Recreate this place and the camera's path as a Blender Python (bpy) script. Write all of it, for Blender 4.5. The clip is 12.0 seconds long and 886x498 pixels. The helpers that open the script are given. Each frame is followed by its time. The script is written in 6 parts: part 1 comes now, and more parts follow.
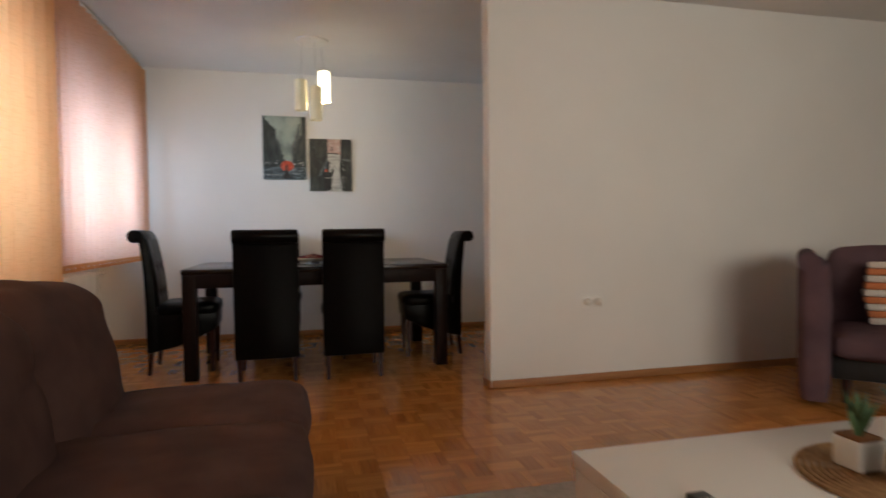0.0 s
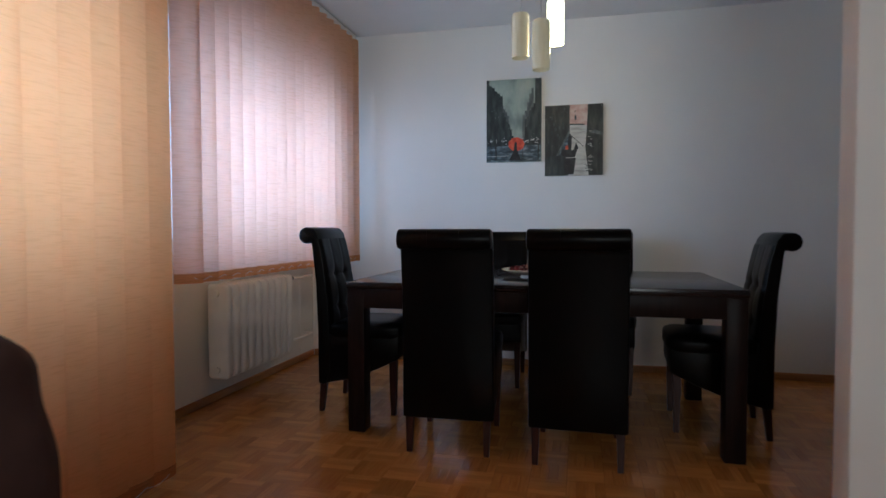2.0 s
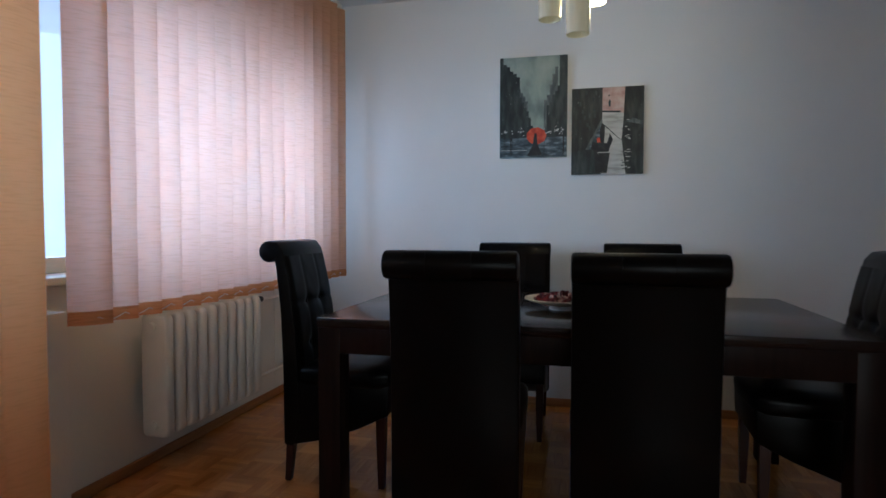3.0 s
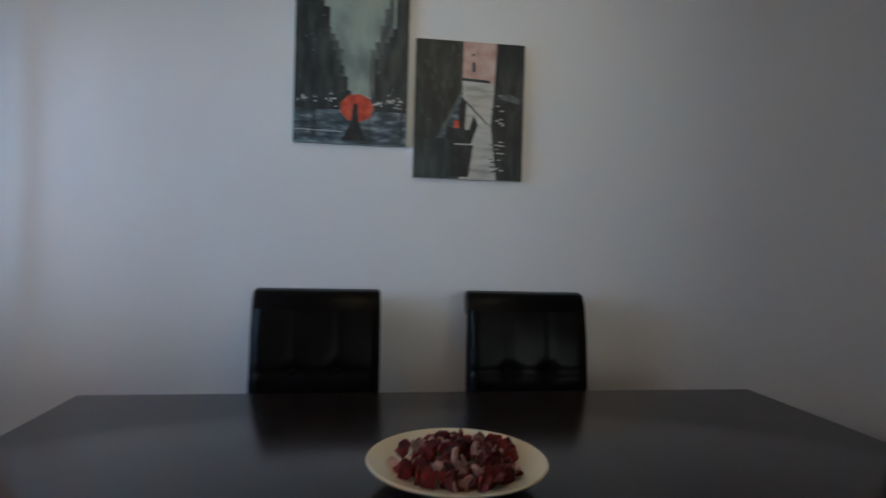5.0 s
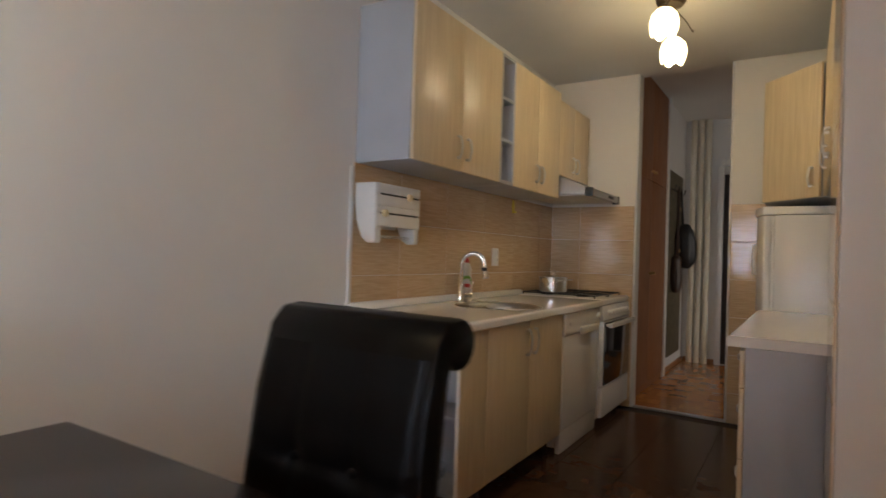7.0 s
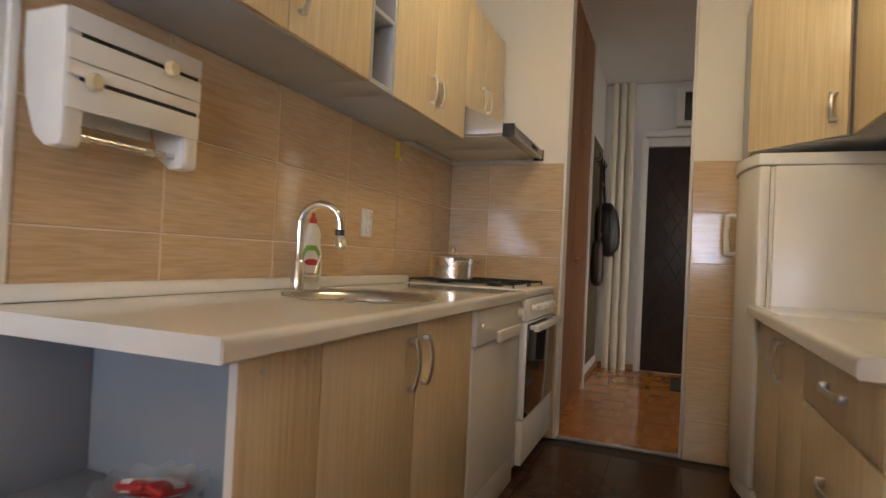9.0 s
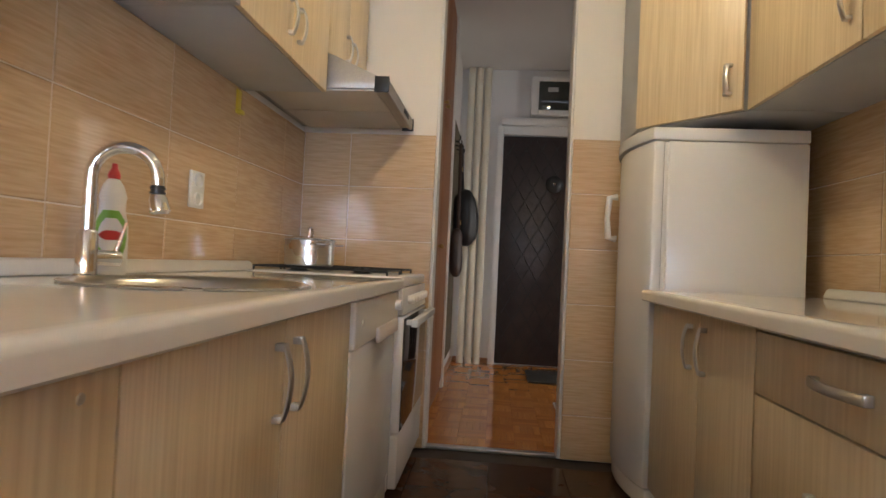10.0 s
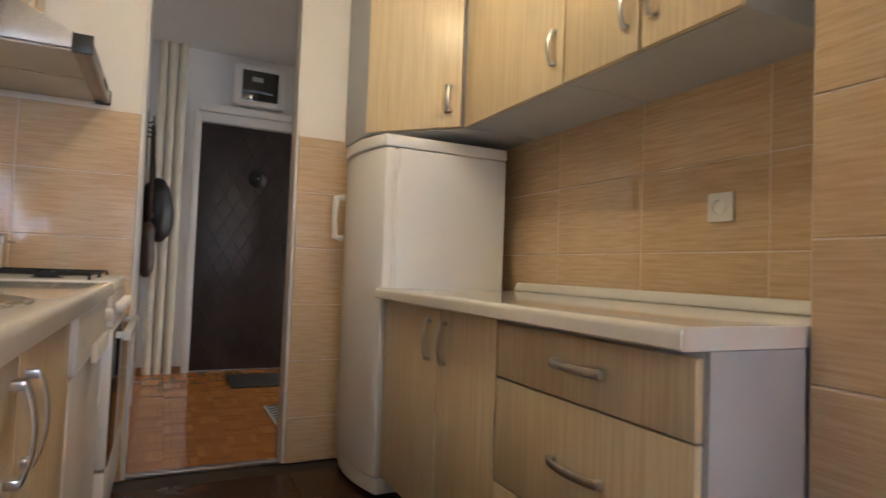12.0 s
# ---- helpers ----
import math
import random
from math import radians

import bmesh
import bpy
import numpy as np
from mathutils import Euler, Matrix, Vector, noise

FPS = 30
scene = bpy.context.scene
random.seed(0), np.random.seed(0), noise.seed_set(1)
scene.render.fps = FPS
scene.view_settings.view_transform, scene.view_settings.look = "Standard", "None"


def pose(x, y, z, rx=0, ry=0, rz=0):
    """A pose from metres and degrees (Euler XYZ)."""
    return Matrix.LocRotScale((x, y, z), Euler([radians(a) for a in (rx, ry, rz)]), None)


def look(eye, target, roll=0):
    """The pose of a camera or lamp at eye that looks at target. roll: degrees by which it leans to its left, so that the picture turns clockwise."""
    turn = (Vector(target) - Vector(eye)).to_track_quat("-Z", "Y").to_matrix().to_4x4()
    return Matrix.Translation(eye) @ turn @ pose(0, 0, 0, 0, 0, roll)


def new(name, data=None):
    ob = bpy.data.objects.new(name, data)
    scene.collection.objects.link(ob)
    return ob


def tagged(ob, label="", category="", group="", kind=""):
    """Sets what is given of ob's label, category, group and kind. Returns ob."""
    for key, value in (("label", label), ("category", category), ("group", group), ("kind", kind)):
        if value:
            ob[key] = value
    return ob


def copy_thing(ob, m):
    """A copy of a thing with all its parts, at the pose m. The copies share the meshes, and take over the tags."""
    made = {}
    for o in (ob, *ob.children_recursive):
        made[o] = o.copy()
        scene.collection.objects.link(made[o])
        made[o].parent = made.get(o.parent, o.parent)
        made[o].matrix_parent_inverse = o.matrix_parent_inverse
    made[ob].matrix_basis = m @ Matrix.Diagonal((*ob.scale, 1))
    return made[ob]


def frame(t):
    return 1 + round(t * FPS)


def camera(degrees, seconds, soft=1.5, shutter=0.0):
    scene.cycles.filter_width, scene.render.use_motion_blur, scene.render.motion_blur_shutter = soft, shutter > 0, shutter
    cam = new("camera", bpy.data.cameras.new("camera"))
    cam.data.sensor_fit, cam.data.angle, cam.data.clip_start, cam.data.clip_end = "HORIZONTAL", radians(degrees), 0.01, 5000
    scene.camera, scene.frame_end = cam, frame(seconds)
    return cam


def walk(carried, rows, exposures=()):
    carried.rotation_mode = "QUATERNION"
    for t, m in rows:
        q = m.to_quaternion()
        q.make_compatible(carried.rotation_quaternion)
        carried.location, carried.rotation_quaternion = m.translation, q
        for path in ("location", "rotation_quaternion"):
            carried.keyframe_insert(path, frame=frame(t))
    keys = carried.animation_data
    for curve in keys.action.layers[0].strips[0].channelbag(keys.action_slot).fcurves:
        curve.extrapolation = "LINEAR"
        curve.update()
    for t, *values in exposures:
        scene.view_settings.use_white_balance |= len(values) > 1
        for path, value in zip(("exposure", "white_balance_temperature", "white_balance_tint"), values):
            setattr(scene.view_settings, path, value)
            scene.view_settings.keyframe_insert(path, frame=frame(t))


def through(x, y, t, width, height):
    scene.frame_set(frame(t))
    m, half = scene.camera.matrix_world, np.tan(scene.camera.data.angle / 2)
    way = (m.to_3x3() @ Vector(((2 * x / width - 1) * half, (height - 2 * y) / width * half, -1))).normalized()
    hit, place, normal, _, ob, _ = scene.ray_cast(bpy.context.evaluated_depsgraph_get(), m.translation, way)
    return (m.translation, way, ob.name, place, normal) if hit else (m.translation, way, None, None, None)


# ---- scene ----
cam = camera(75.1, 12.0, soft=1.5, shutter=0.4)
PATH = [
    (0, (1.773, -5.769, 0.992), (2.248, -3.827, 0.933), -0.7),
    (0.5, (1.978, -5.463, 1.000), (2.069, -3.466, 0.948), -0.5),
    (1, (2.099, -5.134, 0.994), (2.008, -3.138, 0.935), -0.3),
    (1.5, (2.176, -4.767, 1.016), (1.827, -2.799, 0.949), -0.3),
    (2, (2.127, -4.293, 1.022), (1.657, -2.350, 0.952), -0.1),
    (2.5, (2.047, -3.885, 1.043), (1.567, -1.945, 0.970), 0.1),
    (4.3, (1.723, -2.625, 1.208), (1.464, -0.644, 1.119), 1.1),
    (4.5, (1.723, -2.436, 1.204), (1.592, -0.441, 1.126), 1.5),
    (5, (1.688, -2.120, 1.163), (1.960, -0.139, 1.146), 1.5),
    (5.5, (1.605, -1.914, 1.183), (2.550, -0.150, 1.176), 1.8),
    (6, (1.678, -1.793, 1.185), (3.080, -0.370, 1.185), 2.1),
    (6.5, (1.941, -1.750, 1.156), (3.539, -0.545, 1.168), 2.0),
    (7, (2.251, -1.773, 1.107), (3.943, -0.707, 1.126), 1.8),
    (7.2, (2.403, -1.806, 1.075), (4.121, -0.780, 1.096), 2.0),
    (8.8, (3.401, -1.319, 0.977), (5.248, -0.554, 1.009), 2.7),
    (9, (3.518, -1.238, 0.968), (5.377, -0.501, 0.997), 2.7),
    (9.5, (3.736, -1.115, 0.947), (5.685, -0.669, 0.979), 3.0),
    (10, (3.928, -0.986, 0.907), (5.919, -0.800, 0.950), 2.7),
    (10.5, (4.069, -0.893, 0.904), (6.067, -0.833, 0.945), 2.9),
    (11, (4.113, -0.866, 0.926), (6.096, -1.126, 0.979), 2.8),
    (11.5, (4.069, -0.825, 0.910), (5.977, -1.420, 0.978), 2.6),
    (12, (3.996, -0.789, 0.912), (5.798, -1.654, 0.988), 2.2),
]
LIGHT = [
    (0.0, -0.60, 5800, 10), (0.5, -0.78, 5350, 10), (1.5, -0.93, 4870, 8), (2.5, -1.0, 4830, 6),
    (4.5, -1.22, 4680, 3), (5.0, -1.15, 4930, 4), (6.0, -0.83, 5900, 8), (6.5, -0.40, 6100, 10), (7.0, -0.06, 6050, 10),
    (9.0, 0.52, 6250, 10), (10.5, 0.86, 5550, 10), (12.0, 0.88, 5600, 10),
]
walk(cam, [(t, look(eye, target, roll)) for t, eye, target, roll in PATH], LIGHT)

# ---- world and light ----
world = bpy.data.worlds.new("sky")
scene.world = world
world.use_nodes = True
wn = world.node_tree.nodes
sky = wn.new("ShaderNodeTexSky")
sky.sky_type, sky.sun_disc = "NISHITA", False
sky.dust_density, sky.air_density = 9.0, 1.0
sky.sun_elevation, sky.sun_rotation = radians(40), radians(60)
wn["Background"].inputs["Strength"].default_value = 0.15
world.node_tree.links.new(sky.outputs[0], wn["Background"].inputs["Color"])

sun = new("sun", bpy.data.lights.new("sun", "SUN"))
sun.data.energy, sun.data.angle, sun.data.color = 1.0, radians(12), (1.0, 0.97, 0.92)
sun.matrix_world = look((0, 0, 20), (-6, 8, 8))


def area_lamp(name, x, y0, y1, z0, z1, power):
    lamp = new(name, bpy.data.lights.new(name, "AREA"))
    lamp.data.shape, lamp.data.size, lamp.data.size_y = "RECTANGLE", y1 - y0, z1 - z0
    lamp.data.energy, lamp.data.color, lamp.data.spread = power, (0.66, 0.82, 1.0), radians(78)
    lamp.matrix_world = look((x, (y0 + y1) / 2, (z0 + z1) / 2), (x + 1, (y0 + y1) / 2, (z0 + z1) / 2))
    return lamp


area_lamp("daylight_window", -0.16, -1.9, -0.38, 0.95, 1.86, 38).data.spread = radians(96)
area_lamp("daylight_window_wide", -0.165, -1.9, -0.30, 0.95, 1.95, 13).data.spread = radians(165)
area_lamp("daylight_balcony", -0.16, -5.1, -2.5, 0.98, 2.0, 63).data.spread = radians(92)
# added warm fill from the unseen south side, brightens the living room and partition
south = area_lamp("fill_lamp_south", 0, -1.2, 1.2, 0.95, 2.25, 55)
south.data.spread = radians(112)
south.data.color = (1.0, 0.87, 0.66)
south.matrix_world = look((3.6, -8.06, 1.6), (3.6, -7.0, 1.6))
# added fill that brightens the hall, set in an unseen gap of its right wall
hall_fill = area_lamp("fill_lamp_hall", 0, -0.4, 0.4, 0.1, 2.0, 4.4)
hall_fill.data.spread = radians(130)
hall_fill.data.color = (1.0, 0.88, 0.72)
hall_fill.matrix_world = look((8.35, -2.66, 1.05), (8.35, -1.6, 0.95))


def bulb(name, place, power, color, radius=0.04):
    lamp = new(name, bpy.data.lights.new(name, "POINT"))
    lamp.data.energy, lamp.data.color, lamp.data.shadow_soft_size = power, color, radius
    lamp.location = place
    return lamp


# ---- materials ----
def mat(name, c1, c2=None, rough=0.5, scale=(6, 6, 6), metal=0.0, bump=0.0, bscale=60, coat=0.0, vary=0.0, mid=0.5, spec=0.5, emit=None, world_space=False, detail=4, bdist=0.002):
    """A procedural surface: two colours mixed by stretched noise, fine relief, and a shade for each piece."""
    m = bpy.data.materials.new(name)
    m.use_nodes = True
    n, l = m.node_tree.nodes, m.node_tree.links
    b = n["Principled BSDF"]
    tc = n.new("ShaderNodeTexCoord")
    co = tc.outputs["Object"]
    if world_space:
        co = n.new("ShaderNodeNewGeometry").outputs["Position"]
    mp = n.new("ShaderNodeMapping")
    mp.inputs["Scale"].default_value = scale
    l.new(co, mp.inputs["Vector"])
    c2 = c2 or tuple(0.86 * c for c in c1)
    nz = n.new("ShaderNodeTexNoise")
    nz.inputs["Scale"].default_value, nz.inputs["Detail"].default_value = 1.0, detail
    l.new(mp.outputs[0], nz.inputs["Vector"])
    ramp = n.new("ShaderNodeValToRGB")
    ramp.color_ramp.elements[0].position, ramp.color_ramp.elements[1].position = mid - 0.18, mid + 0.18
    ramp.color_ramp.elements[0].color, ramp.color_ramp.elements[1].color = (*c2, 1), (*c1, 1)
    l.new(nz.outputs["Fac"], ramp.inputs["Fac"])
    col = ramp.outputs["Color"]
    if vary:
        oi, geo = n.new("ShaderNodeObjectInfo"), n.new("ShaderNodeNewGeometry")
        add, hsv = n.new("ShaderNodeMath"), n.new("ShaderNodeHueSaturation")
        add.operation = "ADD"
        l.new(oi.outputs["Random"], add.inputs[0])
        l.new(geo.outputs["Random Per Island"], add.inputs[1])
        fr = n.new("ShaderNodeMath")
        fr.operation = "FRACT"
        l.new(add.outputs[0], fr.inputs[0])
        mr = n.new("ShaderNodeMapRange")
        mr.inputs["To Min"].default_value, mr.inputs["To Max"].default_value = 1 - vary, 1 + vary
        l.new(fr.outputs[0], mr.inputs["Value"])
        l.new(mr.outputs[0], hsv.inputs["Value"])
        l.new(col, hsv.inputs["Color"])
        col = hsv.outputs["Color"]
        off = n.new("ShaderNodeVectorMath")
        off.operation = "ADD"
        sc = n.new("ShaderNodeMath")
        sc.operation = "MULTIPLY"
        sc.inputs[1].default_value = 40
        l.new(fr.outputs[0], sc.inputs[0])
        l.new(mp.outputs[0], off.inputs[0])
        l.new(sc.outputs[0], off.inputs[1])
        l.new(off.outputs[0], nz.inputs["Vector"])
    l.new(col, b.inputs["Base Color"])
    b.inputs["Roughness"].default_value, b.inputs["Metallic"].default_value = rough, metal
    b.inputs["Specular IOR Level"].default_value = spec
    b.inputs["Coat Weight"].default_value, b.inputs["Coat Roughness"].default_value = coat, 0.06
    rr = n.new("ShaderNodeTexNoise")
    rr.inputs["Scale"].default_value, rr.inputs["Detail"].default_value = 7.0, 3
    l.new(co, rr.inputs["Vector"])
    rm = n.new("ShaderNodeMapRange")
    rm.inputs["To Min"].default_value, rm.inputs["To Max"].default_value = max(0.02, rough * 0.82), min(1, rough * 1.2)
    l.new(rr.outputs["Fac"], rm.inputs["Value"])
    l.new(rm.outputs[0], b.inputs["Roughness"])
    if bump:
        bn, bp = n.new("ShaderNodeTexNoise"), n.new("ShaderNodeBump")
        bn.inputs["Scale"].default_value, bn.inputs["Detail"].default_value = bscale, 3
        bp.inputs["Strength"].default_value, bp.inputs["Distance"].default_value = bump, bdist
        l.new(co, bn.inputs["Vector"])
        l.new(bn.outputs["Fac"], bp.inputs["Height"])
        l.new(bp.outputs[0], b.inputs["Normal"])
    if emit:
        b.inputs["Emission Color"].default_value, b.inputs["Emission Strength"].default_value = (*emit[0], 1), emit[1]
    return m


PAINT = mat("white_wall_paint", (0.78, 0.765, 0.74), (0.74, 0.725, 0.70), 0.8, (1.5, 1.5, 1.5), bump=0.25, bscale=180, bdist=0.001)
CREAM = mat("cream_kitchen_paint", (0.80, 0.755, 0.67), (0.77, 0.72, 0.63), 0.75, (1.5, 1.5, 1.5), bump=0.25, bscale=180, bdist=0.001)
CEIL = mat("ceiling_paint", (0.76, 0.75, 0.73), (0.72, 0.71, 0.69), 0.9, (2, 2, 2), bump=0.2, bscale=150, bdist=0.001)
PARQ_X = mat("oak_parquet_along_x", (0.56, 0.235, 0.052), (0.45, 0.175, 0.036), 0.15, (9, 110, 60), vary=0.19, coat=0.2, bump=0.06, bscale=90, detail=5)
PARQ_Y = mat("oak_parquet_along_y", (0.51, 0.21, 0.045), (0.41, 0.155, 0.032), 0.15, (110, 9, 60), vary=0.19, coat=0.2, bump=0.06, bscale=90, detail=5)
GLUE = mat("dark_joint", (0.20, 0.08, 0.022), None, 0.8)
OAKTRIM = mat("oak_skirting", (0.42, 0.20, 0.075), (0.30, 0.13, 0.045), 0.35, (4, 4, 60), bump=0.05)
FTILE = mat("dark_brown_floor_tile", (0.085, 0.042, 0.024), (0.058, 0.028, 0.016), 0.22, (10, 10, 10), vary=0.12, bump=0.08, bscale=40, spec=0.2)
GROUT_D = mat("dark_grout", (0.05, 0.035, 0.028), None, 0.9)
GROUT_L = mat("cream_grout", (0.78, 0.68, 0.56), None, 0.9, bump=0.2, bscale=200)
WTILE_X = mat("beige_streaked_tile", (0.64, 0.47, 0.295), (0.52, 0.36, 0.205), 0.08, (9, 9, 130), vary=0.05, bump=0.10, bscale=22, spec=0.6, detail=6, mid=0.47)
LAM = mat("pale_birch_laminate", (0.74, 0.61, 0.41), (0.61, 0.48, 0.295), 0.33, (120, 120, 3.5), bump=0.05, bscale=120, vary=0.03, detail=6)
LAMG = mat("grey_white_laminate", (0.46, 0.47, 0.50), (0.425, 0.435, 0.465), 0.45, (5, 5, 5), bump=0.04, bscale=150)
# darker, bluer copy of the grey laminate: the shelf unit's inner shade put into colour
LAMG_SHADED = mat("shade_darkened_grey_laminate", (0.30, 0.315, 0.345), (0.265, 0.28, 0.31), 0.5, (5, 5, 5), bump=0.04, bscale=150)
LAMUNDER = mat("pale_chipboard_underside", (0.60, 0.56, 0.50), (0.56, 0.52, 0.46), 0.5, (5, 5, 5))
TOP = mat("cream_worktop_laminate", (0.84, 0.815, 0.775), (0.82, 0.795, 0.755), 0.06, (20, 20, 20), spec=0.6, bump=0.03, bscale=80)
WPLAST = mat("white_plastic", (0.78, 0.76, 0.72), (0.74, 0.72, 0.68), 0.4, (6, 6, 6))
ENAMEL = mat("white_enamel", (0.80, 0.79, 0.77), (0.77, 0.76, 0.74), 0.2, (3, 3, 3), spec=0.6, bump=0.03, bscale=30)
WOODW = mat("white_painted_wood", (0.76, 0.74, 0.70), (0.72, 0.70, 0.66), 0.4, (4, 4, 20), bump=0.08)
STEEL = mat("brushed_steel", (0.62, 0.60, 0.57), (0.54, 0.52, 0.50), 0.28, (4, 4, 200), metal=1.0)
HOODST = mat("dull_hood_steel", (0.46, 0.43, 0.40), (0.40, 0.375, 0.35), 0.46, (4, 200, 200), metal=1.0)
CHROME = mat("chrome", (0.82, 0.82, 0.82), (0.78, 0.78, 0.78), 0.07, (8, 8, 8), metal=1.0)
SATIN = mat("satin_nickel", (0.68, 0.67, 0.65), (0.62, 0.61, 0.6), 0.33, (30, 30, 30), metal=1.0)
BRONZE = mat("dark_bronze", (0.10, 0.075, 0.05), (0.07, 0.05, 0.035), 0.4, (20, 20, 20), metal=0.8)
IRON = mat("black_cast_iron", (0.018, 0.018, 0.018), (0.012, 0.012, 0.012), 0.55, (40, 40, 40), bump=0.2, bscale=200)
BPLAST = mat("black_plastic", (0.02, 0.02, 0.021), (0.014, 0.014, 0.015), 0.4, (20, 20, 20))
OVENGL = mat("black_oven_glass", (0.012, 0.012, 0.013), (0.009, 0.009, 0.01), 0.06, (5, 5, 5), spec=0.6)
LEATH = mat("black_brown_leatherette", (0.0042, 0.003, 0.0027), (0.0026, 0.002, 0.0018), 0.33, (8, 8, 8), bump=0.2, bscale=120, bdist=0.0015, spec=0.10)
DWOOD = mat("dark_wenge_veneer", (0.018, 0.009, 0.007), (0.011, 0.006, 0.005), 0.2, (5, 70, 70), bump=0.04, bscale=100, spec=0.36)
DWOODV = mat("dark_wenge_veneer_upright", (0.018, 0.009, 0.007), (0.011, 0.006, 0.005), 0.36, (70, 70, 5), bump=0.04, bscale=100, spec=0.08)
LEGW = mat("dark_stained_beech", (0.045, 0.014, 0.009), (0.028, 0.009, 0.006), 0.35, (60, 60, 5), bump=0.05, spec=0.2)
SOFA = mat("brown_microfibre", (0.105, 0.057, 0.048), (0.07, 0.037, 0.032), 0.95, (5, 5, 5), bump=0.5, bscale=260, bdist=0.0015, spec=0.15)
PURP = mat("purple_brown_velour", (0.125, 0.075, 0.085), (0.09, 0.052, 0.062), 0.95, (6, 6, 6), bump=0.4, bscale=260, spec=0.15)
WARD = mat("reddish_brown_veneer", (0.33, 0.15, 0.065), (0.23, 0.098, 0.042), 0.5, (40, 40, 2.5), bump=0.05, detail=6, spec=0.25)
OLIVE = mat("olive_fabric_board", (0.13, 0.105, 0.06), (0.09, 0.07, 0.04), 0.85, (20, 20, 20), bump=0.3, bscale=150)
DOORL = mat("dark_padded_leatherette", (0.048, 0.034, 0.032), (0.030, 0.023, 0.023), 0.33, (7, 7, 7), bump=0.5, bscale=14, bdist=0.01, spec=0.35)
PIPE = mat("cream_pipe_paint", (0.72, 0.66, 0.52), (0.66, 0.60, 0.47), 0.4, (9, 9, 9), bump=0.1)
RADW = mat("white_radiator_enamel", (0.74, 0.72, 0.69), (0.68, 0.66, 0.63), 0.35, (9, 9, 9), bump=0.06)
RUG = mat("pale_beige_rug", (0.56, 0.51, 0.45), (0.44, 0.40, 0.35), 1.0, (30, 30, 30), bump=1.0, bscale=300, bdist=0.006, spec=0.1)
WICKER = mat("woven_straw", (0.36, 0.22, 0.10), (0.22, 0.12, 0.05), 0.7, (60, 60, 60), bump=0.8, bscale=160, bdist=0.004)
CERAM = mat("white_ceramic", (0.78, 0.77, 0.75), (0.75, 0.74, 0.72), 0.15, (5, 5, 5), spec=0.6)
CREAMC = mat("cream_ceramic", (0.74, 0.645, 0.43), (0.69, 0.59, 0.37), 0.2, (5, 5, 5))
GREYC = mat("grey_ceramic", (0.42, 0.41, 0.40), (0.36, 0.35, 0.34), 0.4, (9, 9, 9))
LEAF = mat("green_succulent", (0.07, 0.13, 0.05), (0.045, 0.085, 0.035), 0.5, (20, 20, 20), vary=0.2)
PETAL = mat("dried_red_petals", (0.20, 0.011, 0.008), (0.05, 0.005, 0.004), 0.8, (60, 60, 60), vary=0.7)
PETALW = mat("dried_pale_petals", (0.46, 0.28, 0.20), (0.30, 0.15, 0.11), 0.8, (30, 30, 30), vary=0.4)
RED = mat("red_plastic", (0.52, 0.035, 0.03), (0.42, 0.03, 0.025), 0.3, (9, 9, 9))
GREEN = mat("green_print", (0.22, 0.46, 0.06), None, 0.4)
YELLOW = mat("yellow_plastic", (0.70, 0.56, 0.03), None, 0.4)
BAGB = mat("black_bag_leather", (0.014, 0.014, 0.016), (0.009, 0.009, 0.010), 0.45, (15, 15, 15), bump=0.6, bscale=90)
BAGR = mat("brown_bag_leather", (0.055, 0.028, 0.018), (0.035, 0.018, 0.012), 0.45, (15, 15, 15), bump=0.4, bscale=90)
BRASS = mat("aged_brass", (0.55, 0.38, 0.16), (0.42, 0.28, 0.11), 0.35, (30, 30, 30), metal=1.0)
MATD = mat("grey_brown_doormat", (0.06, 0.055, 0.045), (0.035, 0.03, 0.026), 1.0, (60, 60, 60), bump=1.0, bscale=250, bdist=0.006)
GREEND = mat("tree_leaves", (0.075, 0.115, 0.03), (0.05, 0.08, 0.02), 0.8, (4, 4, 4), vary=0.3)
BARK = mat("tree_bark", (0.12, 0.09, 0.06), (0.07, 0.05, 0.035), 0.9, (8, 8, 30), bump=0.5)
GRASS = mat("grass_ground", (0.09, 0.12, 0.04), (0.06, 0.08, 0.03), 0.95, (0.5, 0.5, 0.5))
CONC = mat("grey_concrete", (0.40, 0.39, 0.37), (0.33, 0.32, 0.30), 0.9, (3, 3, 3), bump=0.3)
STRIPE_O = mat("orange_stripe_cloth", (0.62, 0.20, 0.07), None, 0.9, bump=0.3, bscale=300)
STRIPE_W = mat("pale_stripe_cloth", (0.70, 0.62, 0.55), None, 0.9, bump=0.3, bscale=300)
# unlit glass; weak emission stands in for light passing through it
SHADE_FAINT = mat("faint_glow_striped_glass", (0.78, 0.73, 0.55), (0.68, 0.60, 0.40), 0.25, (40, 40, 4), emit=((1.0, 0.84, 0.45), 0.16))
SHADE_ON = mat("lit_frosted_glass", (0.9, 0.85, 0.7), None, 0.3, emit=((1.0, 0.80, 0.42), 7.0))
SHADE_K = mat("lit_opal_glass", (0.9, 0.85, 0.7), None, 0.3, emit=((1.0, 0.74, 0.36), 8.0))


